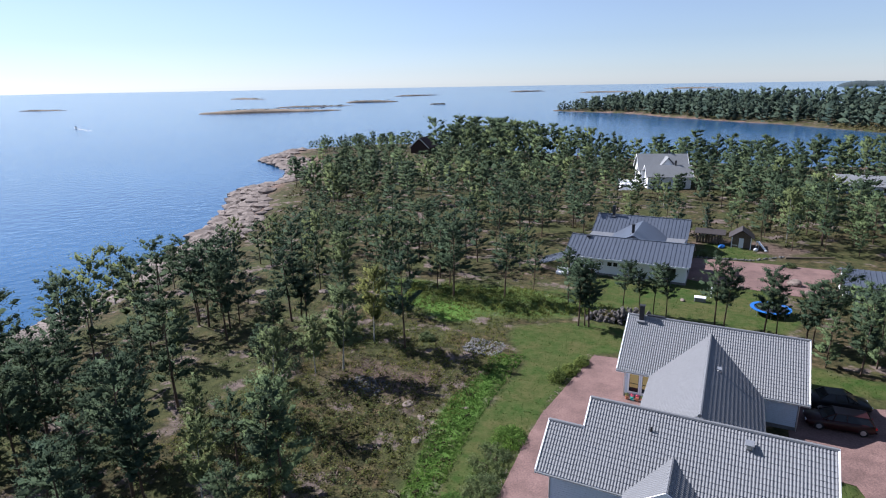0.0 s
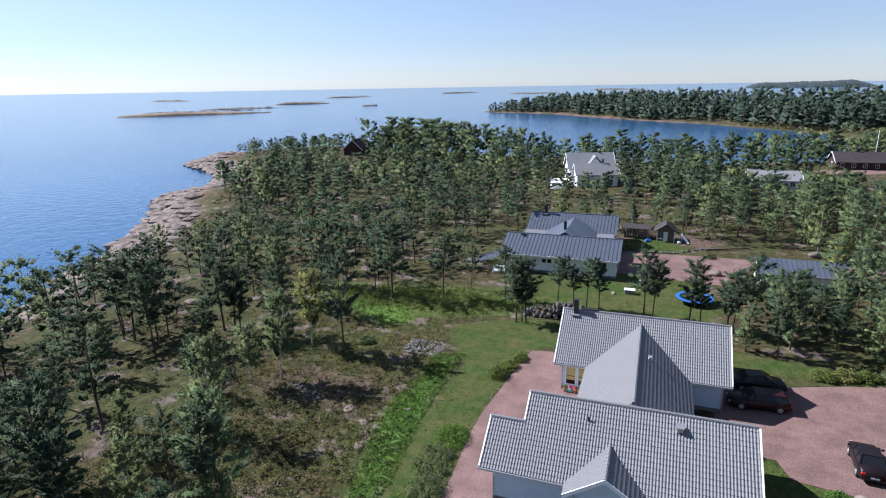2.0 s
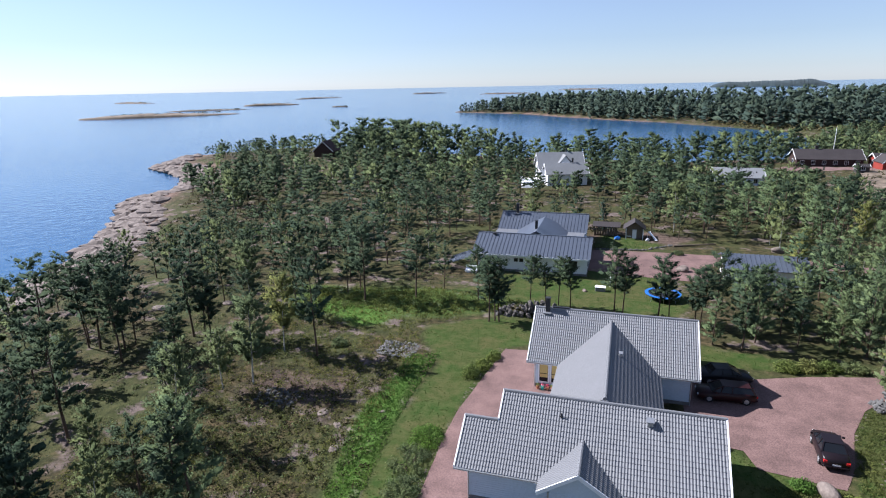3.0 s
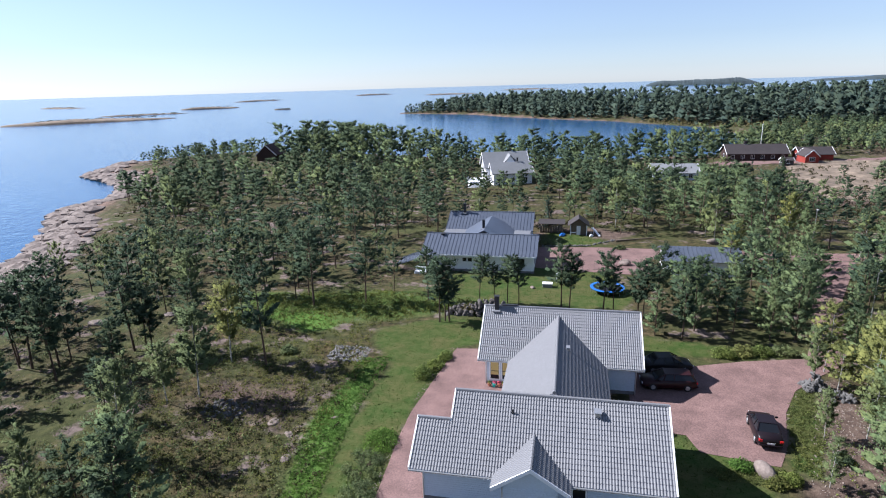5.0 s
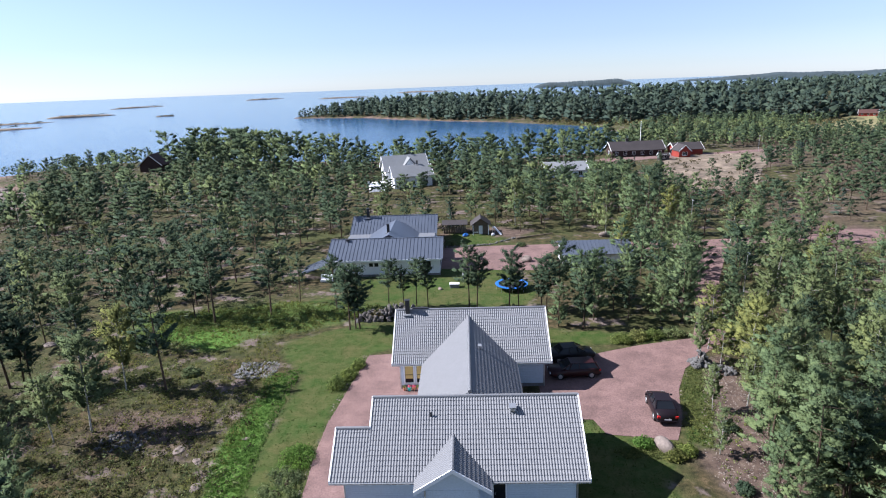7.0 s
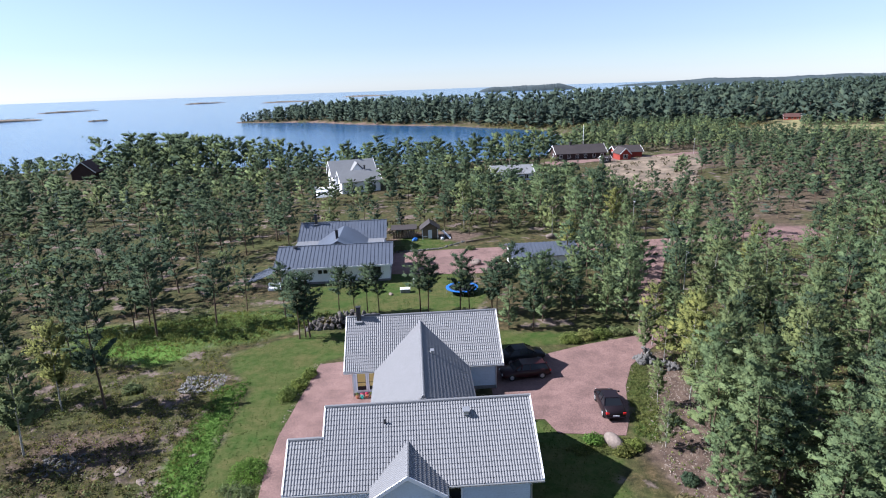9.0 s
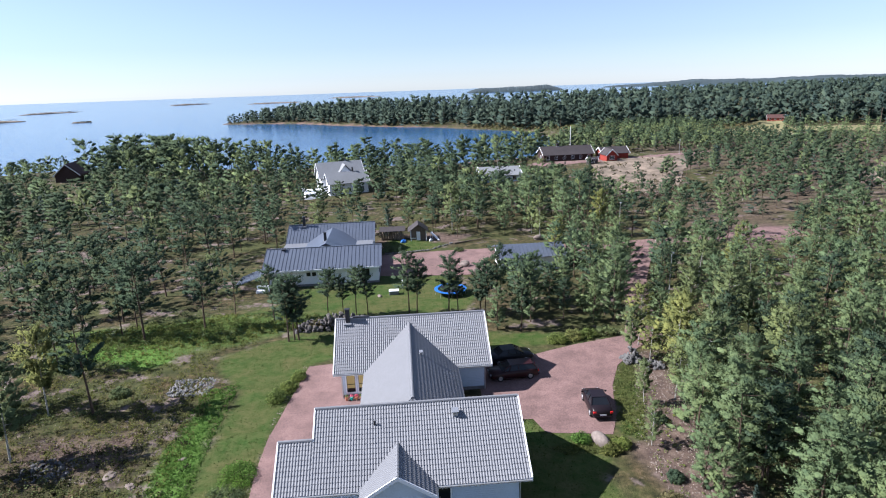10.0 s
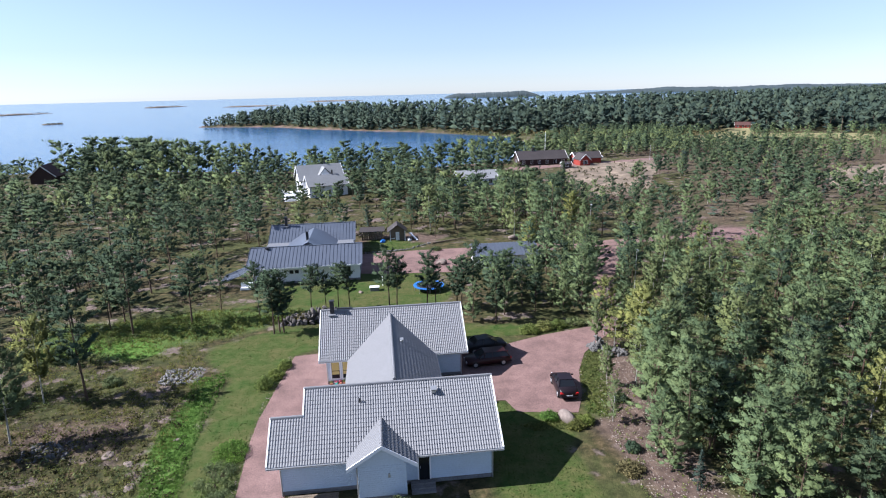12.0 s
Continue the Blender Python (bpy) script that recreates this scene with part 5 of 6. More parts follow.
car("dark red estate car parked in the house's shade", (0.026, 0.008, 0.009), pose(12.4, 45.6, 0.035, 0, 0, 94))
car("black car parked in the house's shade", (0.012, 0.012, 0.014), pose(12.7, 48.9, 0.035, 0, 0, -80), False)

# ---- details round the sheet-metal house ----
flue(metal_house, -14.4, 96.6, 3.9, 5.6, 0.22, M_FLUE, True)
flue(metal_house, -9.6, 86.3, 3.7, 5.1, 0.2, M_FLUE, True)
roof_vent(metal_house, -15.2, 81.6, 3.8, 0.25, 0.18, M_FLUE)
for s, ye in ((-1, 77.28), (1, 86.92), (-1, 92.38), (1, 101.62)):
    part("fascia", box(-17.5 if ye < 90 else -17.0, ye - 0.03, 1.72, -0.9 if ye < 90 else -2.3, ye + 0.03, 1.93), M_WHITE, metal_house)
part("ridge_cap", box(-17.8, 82.0, 3.93, -0.7, 82.2, 4.02), M_SEAM, metal_house)
part("ridge_cap", box(-17.1, 96.9, 4.13, -2.2, 97.1, 4.22), M_SEAM, metal_house)
part("flat_roof", box(-17.0, 87.0, 1.85, -13.4, 92.5, 2.0), M_LEAD, metal_house)
part("flat_roof", box(-5.2, 87.0, 1.85, -2.5, 92.5, 2.0), M_LEAD, metal_house)
part("plinth", box(-17.05, 78.15, G - 0.2, -1.15, 86.25, G + 0.3), M_PLINTH, metal_house)
window(metal_house, -8.6, -8.2, G + 0.5, 1.6, 78.2, -1, M_FLUE, bars=0, w=0.04)
window(metal_house, -11.6, -11.1, 0.75, 1.2, 78.2, -1, M_FLUE, bars=0, w=0.04)
window(metal_house, -10.8, -10.3, 0.75, 1.2, 78.2, -1, M_FLUE, bars=0, w=0.04)
window(metal_house, -3.6, -2.6, 0.2, 1.3, 78.2, -1, M_FLUE)
window(metal_house, 80, 81.5, 0.2, 1.3, -1.2, 1, M_FLUE, axis_="y")
window(garage, 80.8, 83.4, G + 0.3, 1.1, 17.2, -1, M_WHITE, axis_="y")
pergola = thing("pergola", "dark slatted pergola beside the white house", "pergola", pose(-19.6, 79.5, G))
for y in (-2.2, 2.2):
    part("post", box(1.54, y - 0.06, 0, 1.66, y + 0.06, 2.1), M_FLUE, pergola)
    part("post", box(-1.96, y - 0.06, 0, -1.84, y + 0.06, 0.9), M_FLUE, pergola)
for i in range(16):
    part("slat", beam((-2.3, -2.4 + i * 0.32, 0.7), (2.2, -2.4 + i * 0.32, 2.35), 0.22, 0.05), M_SEAM, pergola)
sofa = thing("garden_sofa", "white covered garden sofa on the terrace", "sofa", pose(-17.6, 76.3, G))
part("seat", box(-0.9, -0.4, 0, 0.9, 0.4, 0.45, 0.08), M_WHITE, sofa)
part("backrest", box(-0.9, 0.25, 0.45, 0.9, 0.45, 1.0, 0.08), M_WHITE, sofa)
chest = thing("storage_box", "pale grey plastic storage box on the lawn", "box", pose(1.0, 72.6, land_at(1.0, 72.6)))
part("body", box(-0.65, -0.4, 0, 0.65, 0.4, 0.5, 0.04), M_PALEROOF, chest)
part("lid", box(-0.7, -0.45, 0.5, 0.7, 0.45, 0.6, 0.03), M_WHITE, chest)
hedge_post = thing("garden_lamp", "short white garden lamp post beside the drive", "lamp", pose(2.2, 74.6, land_at(2.2, 74.6)))
part("post", tube((0, 0, 0), (0, 0, 1.2), 0.06, 0.05, 8), M_WHITE, hedge_post)
part("head", tube((0, 0, 1.2), (0, 0, 1.4), 0.1, 0.07, 10), M_WHITE, hedge_post)

M_BLUE = material("blue vinyl", (0.02, 0.13, 0.42), 0.5)
tramp = thing("trampoline", "round trampoline with blue padded rim on the lawn", "trampoline", pose(8.7, 71.2, land_at(8.7, 71.2)))
bm = bmesh.new()
n = 28
ringv = [[bm.verts.new((r * math.cos(6.2832 * i / n), r * math.sin(6.2832 * i / n), z)) for i in range(n)] for r, z in ((2.15, 0.74), (2.2, 0.82), (1.75, 0.84), (1.72, 0.78))]
for a, b in zip(ringv, ringv[1:] + ringv[:1]):
    for i in range(n):
        bm.faces.new((a[i], a[(i + 1) % n], b[(i + 1) % n], b[i]))
bmesh.ops.recalc_face_normals(bm, faces=bm.faces)
part("pad", bm, M_BLUE, tramp)
part("mat", tube((0, 0, 0.76), (0, 0, 0.79), 1.74, 1.74, 28), M_FLUE, tramp)
for i in range(8):
    a = 6.2832 * i / 8
    part("leg", tube((2.05 * math.cos(a), 2.05 * math.sin(a), 0), (2.05 * math.cos(a), 2.05 * math.sin(a), 0.75), 0.03, 0.03, 6), M_STEEL, tramp)

play = thing("playhouse", "small grey wooden playhouse with dark pitched roof", "shed", pose(5.4, 101.5, land_at(5.4, 101.5), 0, 0, 0))
for bm in gable_walls(-1.5, 1.5, 0.0, 2.6, 0, 1.9, 2.9, "y", 0.1):
    part("wall", bm, M_WOOD, play)
for s in (-1, 1):
    part("roof_slope", prism([(s * 1.9, -0.9, 1.7), (s * 1.9, 2.9, 1.7), (0, 2.9, 3.05), (0, -0.9, 3.05)], (0, 0, 0.08)), M_BROWNROOF, play)
    part("post", box(s * 1.4 - 0.06, -0.8, 0, s * 1.4 + 0.06, -0.68, 1.9), M_WHITE, play)
part("door", box(-0.35, -0.05, 0, 0.35, -0.01, 1.6), M_WHITE, play)
part("railing", box(-1.4, -0.78, 0.5, -0.5, -0.7, 0.6), M_WHITE, play)
shelter = thing("wood_shelter", "open firewood shelter with dark flat roof", "shelter", pose(0.6, 103.0, land_at(0.6, 103)))
for x in (-2, 0, 2):
    for y in (-0.9, 0.9):
        part("post", box(x - 0.06, y - 0.06, 0, x + 0.06, y + 0.06, 1.8), M_WOOD, shelter)
part("roof", prism([(-2.4, -1.3, 1.75), (2.4, -1.3, 1.75), (2.4, 1.3, 2.1), (-2.4, 1.3, 2.1)], (0, 0, 0.08)), M_BROWNROOF, shelter)
_r = np.random.default_rng(21)
for i in range(9):
    for j in range(4):
        part("log", tube((-1.9 + i * 0.45, -0.6, 0.18 + j * 0.33), (-1.9 + i * 0.45, 0.6, 0.18 + j * 0.33), 0.16, 0.15, 7), M_WOOD, shelter)
rock("tarpaulin", 2.6, 100.4, 0.8, 0.5, 0.35, M_BLUE, "crumpled blue tarpaulin on the ground", 61, "tarpaulin", detail=2)
rock("sack", 7.6, 100.4, 0.45, 0.35, 0.35, M_WHITE, "white garden sack beside the playhouse", 62, "sack", detail=2)
slide = thing("slide", "white plastic slide beside the playhouse", "slide", pose(8.4, 101.2, land_at(8.4, 101.2), 0, 0, 35))
part("chute", prism([(-0.2, -1.2, 0.1), (0.2, -1.2, 0.1), (0.2, 1.0, 1.2), (-0.2, 1.0, 1.2)], (0, 0, 0.06)), M_WHITE, slide)
for x in (-0.25, 0.25):
    part("leg", beam((x, 1.0, 0), (x, 0.95, 1.3), 0.06, 0.06), M_WHITE, slide)
fence_log = thing("log", "long pale felled trunk lying in the heath", "log", pose(15, 98.5, land_at(15, 98.5) + 0.15, 0, 0, 20))
part("trunk", tube((-3.6, 0, 0), (3.6, 0, 0.1), 0.16, 0.1, 8), M_WOOD, fence_log)

# ---- far details ----
mast = thing("flagpole", "tall white flagpole behind the red farmhouse", "flagpole", pose(70, 226, land_at(70, 226)))
part("pole", tube((0, 0, 0), (0, 0, 12.4), 0.12, 0.07, 8), M_WHITE, mast)
part("knob", tube((0, 0, 12.4), (0, 0, 12.65), 0.12, 0.1, 8), M_YELLOW, mast)
for x, y in ((110, 216), (43, 100), (37, 66)):
    p_ = thing("street_lamp", "grey street lamp beside the gravel road", "lamp", pose(x, y, land_at(x, y)))
    part("pole", tube((0, 0, 0), (0, 0, 5.5), 0.07, 0.05, 8), M_STEEL, p_)
    part("head", box(-0.12, -0.5, 5.45, 0.12, 0.15, 5.62, 0.03), M_STEEL, p_)
hut = far_house("dark_hut", "small dark wooden hut on the gravel yard", 71.5, 203, 0, 3.4, 2.6, 1.8, 0.7, M_BROWNROOF, M_BROWNROOF, 0.2, 1)
far_house("red_cottage", "small red wooden house at the end of a pale meadow", 243, 362, -30, 9, 6, 2.2, 1.8, M_RED, M_REDROOF, wins=3)
for x, y in ((198, 203), (262, 300)):
    p_ = thing("utility_pole", "grey wooden utility pole with a short crossarm", "pole", pose(x, y, land_at(x, y)))
    part("pole", tube((0, 0, 0), (0, 0, 9.5), 0.14, 0.1, 8), M_WOOD, p_)
    part("crossarm", box(-0.8, -0.06, 8.9, 0.8, 0.06, 9.05), M_WOOD, p_)
# terrace of the tall white house
terrace = thing("terrace", "white timber terrace stairs before the white house", "terrace", pose(-22.6, 160.5, land_at(-22.6, 160.5), 0, 0, 17))
for i in range(6):
    part("step", box(-1.6 - 0.25 * i, -3.5 - 0.3 * i, 0, 2.2, -3.2 - 0.3 * i, 1.6 - 0.26 * i), M_WHITE, terrace)
part("deck", box(-2.0, -3.2, 0, 2.2, 4.0, 1.6), M_WHITE, terrace)
for i in range(12):
    part("baluster", box(-2.0, -3.1 + i * 0.6, 1.6, -1.92, -3.02 + i * 0.6, 2.6), M_WHITE, terrace)
part("rail", box(-2.02, -3.15, 2.6, -1.9, 3.8, 2.7), M_WHITE, terrace)
for h_, y_ in ((white_house, 0), (white_wing, 0)):
    flue(h_, 2.0, 0.3, 6.0 if h_ is white_wing else 8.0, 7.2 if h_ is white_wing else 9.2, 0.2, M_FLUE, True)
flue(red_long, -3, 0.2, 5.2, 6.3, 0.4, M_BROWNROOF, True)


def island(cx, cy, lx, ly, h, rot, seed, label="low bare granite islet in the sea"):
    """A low rocky islet with scrub on its back."""
    rng = np.random.default_rng(seed)
    nu, nv = 72, 26
    U, V = np.meshgrid(np.linspace(-1.15, 1.15, nu), np.linspace(-1.15, 1.15, nv))
    rag = lumps(U * lx * 0.12 + seed * 7, V * ly * 0.3) * 0.16
    d = 1 - (np.abs(U) ** 2.4 + V ** 2) + rag
    z = np.where(d > 0, h * np.sqrt(np.maximum(d, 0)) * (0.55 + 0.3 * np.clip(lumps(U * lx * 0.2, V * ly * 0.2 + seed), -1, 1)), -2.0)
    e = thing("island", label, "island", pose(cx, cy, SEA_Z, 0, 0, rot))
    mesh_part("rock", mesh_from("rock", np.stack([U * lx, V * ly, z], -1).reshape(-1, 3), grid_faces(nu, nv), M_ISLE, True), e)
    k = int(14 + lx * 0.5)
    c = np.stack([rng.uniform(-0.7, 0.7, k) * lx, rng.uniform(-0.5, 0.5, k) * ly, rng.uniform(0.5, 0.8, k) * h], 1)
    v, f = tri_cloud(rng, c, rng.uniform(0.6, 2.2, k) * rng.uniform(0.3, 1.0, k), 16, 0.6, 0.4)
    mesh_part("scrub", mesh_from("scrub", v, f, M_HEATHER), e)["kind"] = "stuff"


M_ISLE = worn("granite and dry grass", (0.187, 0.144, 0.101), 0.95, 0.5, 0.05, 0.4, 0.3, dist=0.3)
for i, a in enumerate([(-520, 578, 88, 20, 5.5, 44), (-604, 930, 52, 12, 5, 40), (-1138, 1166, 75, 14, 4, -8), (-585, 735, 62, 9, 2.2, 40), (-640, 1930, 80, 16, 5, 53), (-785, 1435, 90, 14, 4, 70),
                       (-420, 830, 14, 5, 2, 30), (-980, 560, 40, 8, 2, 30), (-330, 1700, 90, 14, 4, 15), (-150, 2300, 120, 20, 6, 5)]):
    island(*a, seed=i + 1)
boat = thing("motor_boat", "small motor boat leaving a white wake", "boat", pose(-494, 306, SEA_Z, 0, 0, 60))
bm = bmesh.new()
hull = [[bm.verts.new((x, y, z)) for x, y, z in sec] for sec in ([(-0.9, -2.6, 0.7), (-0.7, -2.6, -0.1), (0.7, -2.6, -0.1), (0.9, -2.6, 0.7)], [(-1.0, 0.5, 0.8), (-0.7, 0.5, -0.1), (0.7, 0.5, -0.1), (1.0, 0.5, 0.8)], [(-0.1, 3.0, 1.1), (-0.05, 2.6, 0.1), (0.05, 2.6, 0.1), (0.1, 3.0, 1.1)])]
for a, b in zip(hull, hull[1:]):
    for i in range(4):
        bm.faces.new((a[i], a[(i + 1) % 4], b[(i + 1) % 4], b[i]))
bm.faces.new(hull[0][::-1])
part("hull", bm, M_WHITE, boat)
part("cabin", box(-0.6, -0.8, 0.8, 0.6, 0.9, 1.7, 0.15), M_GLASS, boat)
wake = tagged(new("wake", bpy.data.meshes.new("wake")), "white foam trail on the water", "foam", kind="stuff")
bm = bmesh.new()
wk = np.random.default_rng(3)
for i in range(60):
    t = i / 60
    p0 = Vector((-491, 304, SEA_Z + 0.05)) + Vector((40 * t, -14 * t, 0)) + Vector((*wk.normal(size=2) * 0.5, 0))
    w = 0.5 + wk.uniform(0, 0.6)
    bm.faces.new([bm.verts.new(p0 + Vector(o)) for o in ((-w, -w * .6, 0), (w, -w * .6, 0), (w, w * .6, 0), (-w, w * .6, 0))])
bm.to_mesh(wake.data)
bm.free()
wake.data.materials.append(M_WHITE)

# ---- undergrowth ----
def clumps(name, label, places, mat, rng, h0, h1, per, leaf, spread=0.8):
    """Low plants as one mass of small blades and leaves."""
    px, py = np.array([p[0] for p in places]), np.array([p[1] for p in places])
    s = rng.uniform(h0, h1, len(px))
    c = np.stack([px, py, land(px, py) + s * 0.45], 1)
    v, f = tri_cloud(rng, c, s * spread, per, leaf, 0.7)
    return tagged(new(name, mesh_from(name, v, f, mat)), label, "plants", kind="stuff")


def spots(n, poly, rng, avoid=(), pad=0.3):
    xs, ys = [p[0] for p in poly], [p[1] for p in poly]
    px, py = rng.uniform(min(xs), max(xs), n), rng.uniform(min(ys), max(ys), n)
    ok = inside(px, py, poly)
    for a in avoid:
        ok &= edge_distance(px, py, a) < -pad
    return list(zip(px[ok], py[ok]))


rngU = np.random.default_rng(77)
HARD = [DRIVE, TERRACE, DRIVE2, LAWN, BACK_LAWN, SHED_LAWN, EAST_LAWN, [(-6, 26), (10, 26), (10, 53), (-6, 53)], [(-19, 76), (0, 76), (0, 103), (-19, 103)], [(16, 79), (28, 79), (28, 87), (16, 87)]]
WEST = [(-85, 10), (-12, 10), (-12, 62), (-20, 75), (-30, 110), (-100, 110), (-84, 60)]
clumps("heather", "low brown-green heather and scrub under the pines", [p for p in spots(9000, WEST, rngU, HARD + [ROUGH]) if lumps(np.array(p[0] * .5), np.array(p[1] * .5)) > -0.1], M_HEATHER, rngU, 0.2, 0.6, 13, 0.1)
clumps("juniper_scrub", "dark low juniper and blueberry scrub", [p for p in spots(5200, WEST, rngU, HARD + [BARE]) if lumps(np.array(p[0] * .3 + 5), np.array(p[1] * .3)) > 0.25], M_BIRCH, rngU, 0.25, 0.8, 18, 0.09)
NORTH = [(-100, 110), (-30, 110), (-30, 62), (-20, 62), (-20, 105), (16, 108), (60, 100), (110, 150), (45, 165), (20, 165), (-5, 200), (-110, 200), (-118, 140)]
clumps("blueberry_scrub", "low scrub and young pines on the wood's floor", [p for p in spots(9000, NORTH, rngU, HARD) if lumps(np.array(p[0] * .5 + 2), np.array(p[1] * .5)) > -0.2], M_HEATHER, rngU, 0.35, 1.2, 10, 0.18)
clumps("tall_grass", "tufts of tall yellow-green grass in the meadow", [p for p in spots(5200, [(-34, 20), (-15, 20), (-15, 46), (-14, 58), (-6, 63), (-22, 66), (-36, 60)], rngU, HARD)], M_GRASS, rngU, 0.2, 0.5, 12, 0.07)
clumps("dry_grass", "tufts of dry straw-coloured grass", [p for p in spots(1100, [(-30, 20), (-15.5, 20), (-16.5, 46), (-22, 50), (-32, 44)], rngU, HARD)], M_DRY, rngU, 0.2, 0.45, 10, 0.07)
clumps("lush_weeds", "lush green nettles and weeds along the lawn", spots(3600, LUSH, rngU) + spots(500, LUSH2, rngU), M_LUSH, rngU, 0.06, 0.3, 12, 0.05)
clumps("verge_weeds", "weeds and pale flowers along the drive's edge", spots(1500, VERGE, rngU) + spots(500, [(13, 34), (18.4, 34.9), (19, 33), (14, 33)], rngU), M_GRASS, rngU, 0.12, 0.35, 12, 0.05)
clumps("east_scrub", "scrub, stumps and saplings on cleared ground", spots(420, [(17, 20), (24, 20), (24, 34), (25, 45), (22.5, 44), (20.5, 33)], rngU), M_BUSH, rngU, 0.12, 0.4, 12, 0.06)
clumps("east_undergrowth", "low undergrowth beneath the eastern wood", spots(4200, [(24, 12), (80, 12), (80, 92), (45, 88), (33, 62), (27, 50)], rngU, HARD), M_BIRCH, rngU, 0.3, 0.9, 14, 0.12)
NORTH = [(-130, 104), (140, 104), (140, 200), (60, 235), (-100, 250), (-180, 225), (-130, 160)]
clumps("north_undergrowth", "heather and juniper beneath the northern pines", [p for p in spots(9000, NORTH, rngU) if lumps(np.array(p[0] * .2), np.array(p[1] * .2)) > 0], M_HEATHER, rngU, 0.3, 0.9, 8, 0.2)
clumps("reeds", "pale green reed belt along the far shore", spots(3000, [(55, 436), (92, 388), (135, 330), (175, 318), (215, 330), (215, 350), (160, 362), (110, 402), (65, 448)], rngU), M_DRY, rngU, 1.0, 1.8, 7, 0.6, 1.6)


def shore_rocks(name, label, n, along, rng, lo, hi, mat):
    """Loose boulders and ledges along a stretch of shore, as one mass."""
    bm = bmesh.new()
    bmesh.ops.create_icosphere(bm, subdivisions=1, radius=1)
    bv = np.array([v.co[:] for v in bm.verts])
    bf = np.array([[v.index for v in f.verts] for f in bm.faces])
    bm.free()
    seg = rng.integers(0, len(along) - 1, n)
    t = rng.uniform(0, 1, n)
    A = np.array(along)
    p = A[seg] + (A[seg + 1] - A[seg]) * t[:, None] + rng.normal(size=(n, 2)) * 4.0
    d = edge_distance(p[:, 0], p[:, 1], COAST)
    p = p[(d > -3.5) & (d < 10)]
    z = land(p[:, 0], p[:, 1])
    vs, fs = [], []
    for i, (x, y) in enumerate(p):
        s = rng.uniform(lo, hi) * rng.uniform(0.4, 1)
        a = rng.uniform(0, 6.28)
        w = bv * rng.uniform(0.75, 1.25, (len(bv), 1)) * [s * 1.5, s, s * 0.45]
        w = np.stack([w[:, 0] * math.cos(a) - w[:, 1] * math.sin(a), w[:, 0] * math.sin(a) + w[:, 1] * math.cos(a), w[:, 2]], 1)
        vs.append(w + [x, y, max(z[i], SEA_Z - 0.2) + s * 0.1])
        fs.append(bf + i * len(bv))
    return tagged(new(name, mesh_from(name, np.concatenate(vs), np.concatenate(fs), mat)), label, "rocks", kind="stuff")


shore_rocks("shore_rocks", "pink and brown granite ledges and boulders at the waterline", 2600, COAST[2:12], np.random.default_rng(31), 0.5, 2.6, M_ROCK)

sheet("meadow", STRIP, M_FIELD, "pale reedy meadow beside the tall wood", "meadow", 0.15, 4, 0.8)
sheet("meadow", GLADE, M_FIELD, "pale mown meadow beyond the pine wood", "meadow", 0.15, 4, 0.8)
sheet("clearing", ROAD_CLEARING, M_GRAVEL, "red gravel road through the eastern wood", "road", 0.05, 1.0, 0.3)
sheet("dry_meadow", EAST_FIELD, M_DRYFIELD, "dry grass and bare rock glade in the eastern wood", "meadow", 0.1, 1.6, 0.6)
sheet("dry_meadow", DRYFIELD, M_DRYFIELD, "dry grass and bare pink rock slope below the farm", "meadow", 0.1, 1.6, 0.6)
clumps("rough_grass", "rough tall grass and low bushes behind the lawn", spots(900, [(-35, 55), (-16, 57), (-12, 60), (-6, 61), (-8, 65.5), (-20, 68), (-36, 64)], rngU), M_GRASS, rngU, 0.15, 0.45, 20, 0.07)
clumps("low_bushes", "low green bushes behind the lawn", spots(420, [(-35, 56), (-16, 58), (-11, 60.5), (-12, 64), (-20, 67), (-36, 63)], rngU), M_BUSH, rngU, 0.3, 0.8, 40, 0.07)


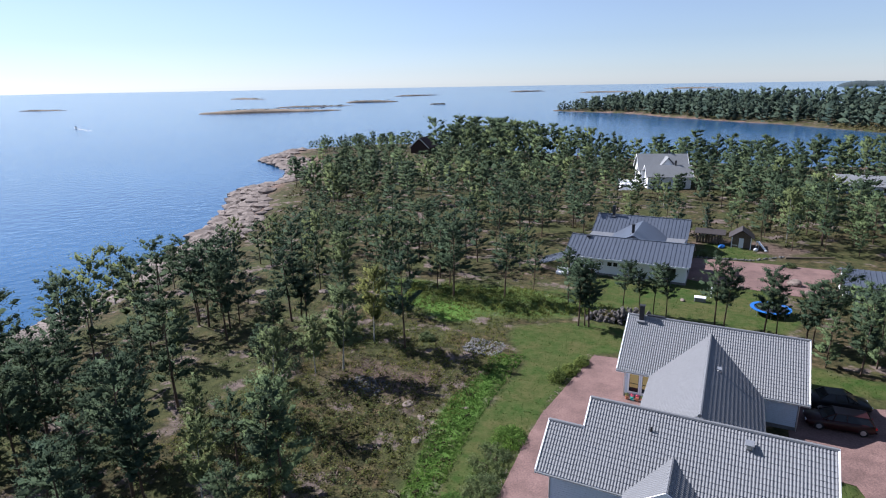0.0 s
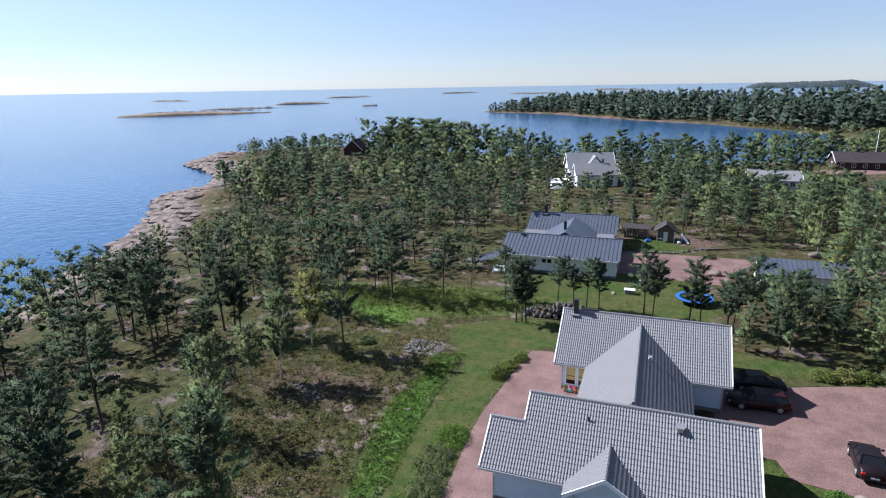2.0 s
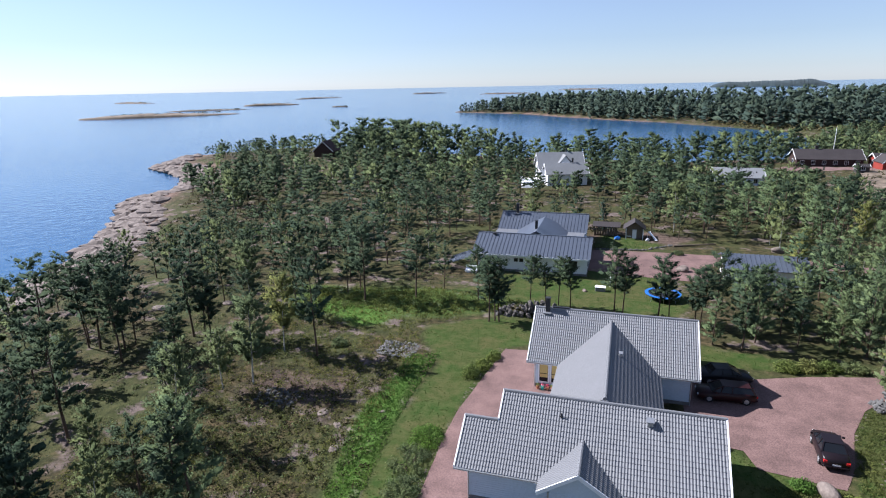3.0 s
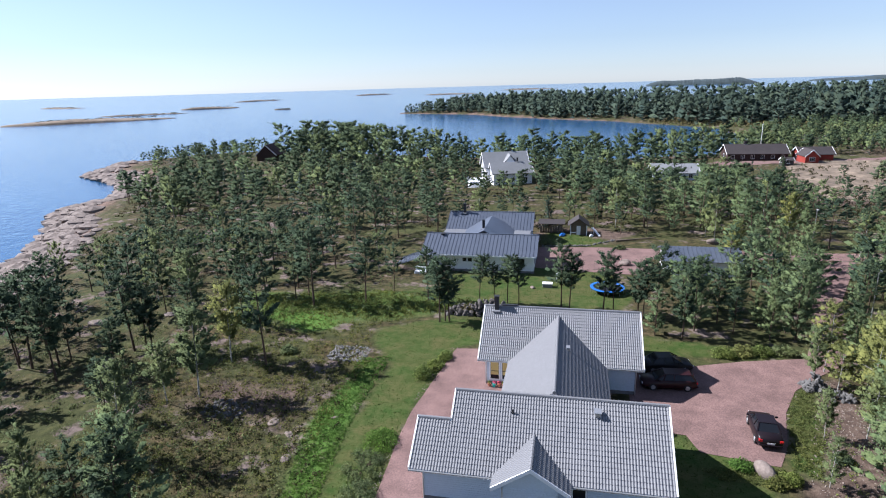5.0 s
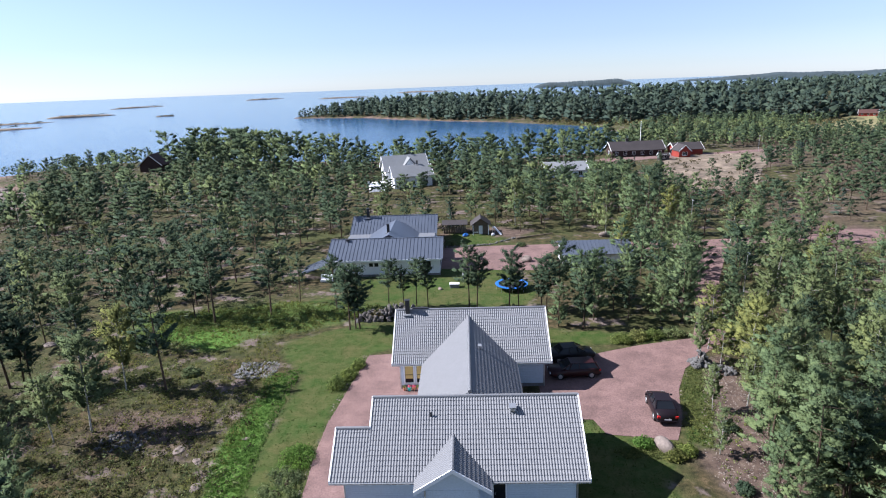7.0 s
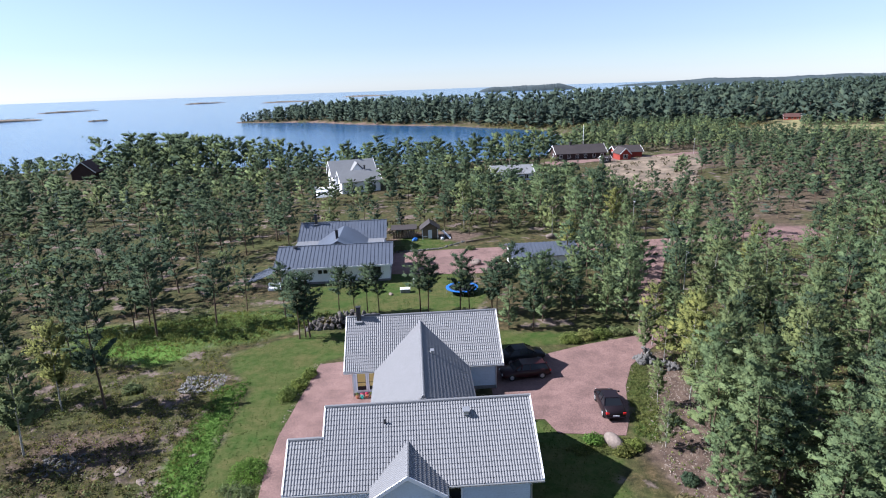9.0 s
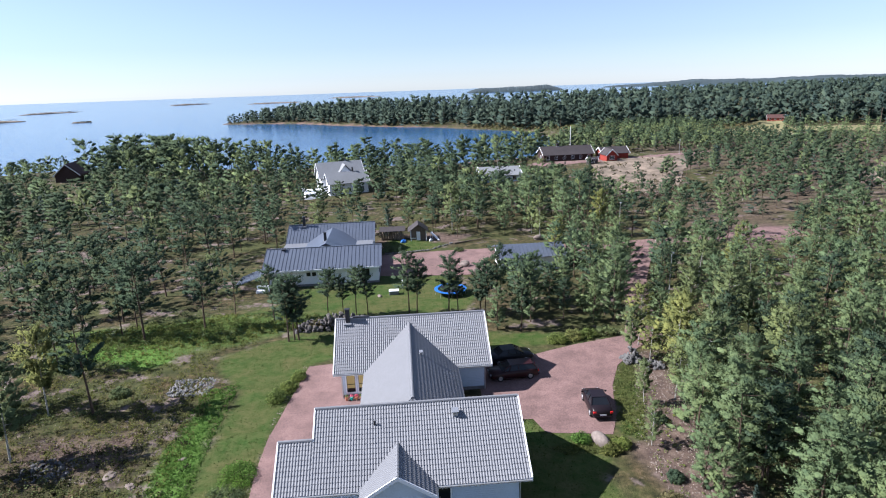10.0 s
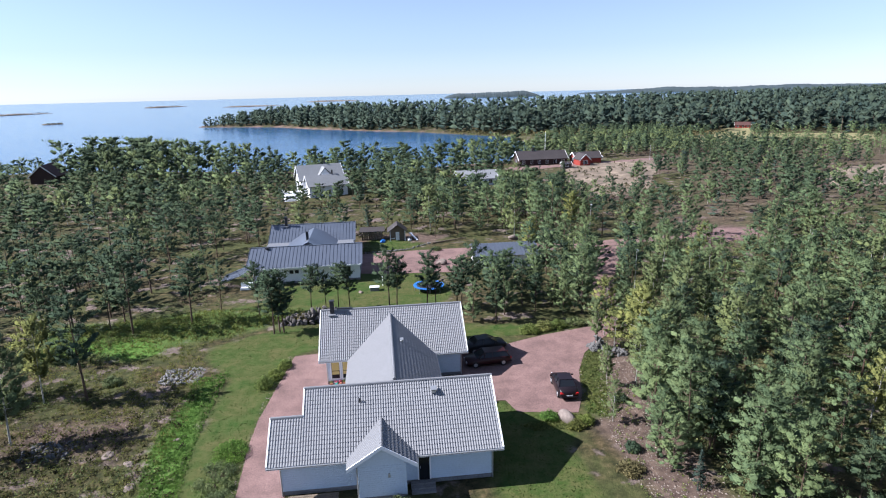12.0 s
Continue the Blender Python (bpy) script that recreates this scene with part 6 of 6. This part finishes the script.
def rubble(name, label, places, rng, lo, hi, mat):
    """Small broken stones and chips strewn on bare ground, as one mass."""
    base = np.array([(1, 0, 0), (-0.6, 0.9, 0), (-0.7, -0.8, 0), (0.1, 0.1, 0.8)])
    faces = np.array([(0, 1, 3), (1, 2, 3), (2, 0, 3)])
    px, py = np.array([p[0] for p in places]), np.array([p[1] for p in places])
    z = land(px, py)
    vs, fs = [], []
    for i in range(len(px)):
        s, a = rng.uniform(lo, hi), rng.uniform(0, 6.28)
        w = base * rng.uniform(0.6, 1.3, (4, 1)) * s
        w = np.stack([w[:, 0] * math.cos(a) - w[:, 1] * math.sin(a), w[:, 0] * math.sin(a) + w[:, 1] * math.cos(a), w[:, 2]], 1)
        vs.append(w + [px[i], py[i], z[i]])
        fs.append(faces + 4 * i)
    return tagged(new(name, mesh_from(name, np.concatenate(vs), np.concatenate(fs), mat)), label, "stones", kind="stuff")


M_CHIP = worn("pale wood and stone chips", (0.22, 0.18, 0.15), 0.9, 6, 1, 0.4, 0.2)
rubble("wood_chips", "pale chips and small stones on cleared ground", spots(3200, EAST_BARE, rngU), rngU, 0.03, 0.11, M_CHIP)
rubble("heath_stones", "small pale stones strewn in the dry heath", spots(1500, BARE, rngU) + spots(1200, [(-60, 15), (-25, 15), (-18, 60), (-60, 66)], rngU), rngU, 0.03, 0.12, M_CHIP)
rubble("gravel_stones", "coarse stones along the gravel edges", spots(700, [(-8.9, 24), (-8.2, 24), (-8.3, 42), (-7.2, 50.6), (-7.9, 50.6), (-9.1, 40)], rngU) + spots(500, [(18.6, 35), (21.2, 42.4), (23.2, 46.4), (22.7, 46.6), (20.7, 42.8), (18.2, 35.2)], rngU), rngU, 0.03, 0.09, M_CHIP)
clumps("lawn_tufts", "uneven short grass of the mown lawn", spots(9000, LAWN, rngU) + spots(3000, BACK_LAWN, rngU, HARD[7:]) + spots(900, SHED_LAWN, rngU) + spots(1500, EAST_LAWN, rngU), M_TURF, rngU, 0.02, 0.05, 5, 0.045, 1.8)
clumps("lawn_straw", "withered straw-brown patches of the lawn", [p for p in spots(7000, LAWN, rngU) if lumps(np.array(p[0] * 1.2), np.array(p[1] * 1.2)) > 0.2], M_DRY, rngU, 0.02, 0.06, 4, 0.05, 1.6)
clumps("field_scrub", "low juniper and dry shrubs dotting the rocky field", spots(160, DRYFIELD, rngU) + spots(60, EAST_FIELD, rngU), M_HEATHER, rngU, 0.3, 1.1, 26, 0.22, 1.1)
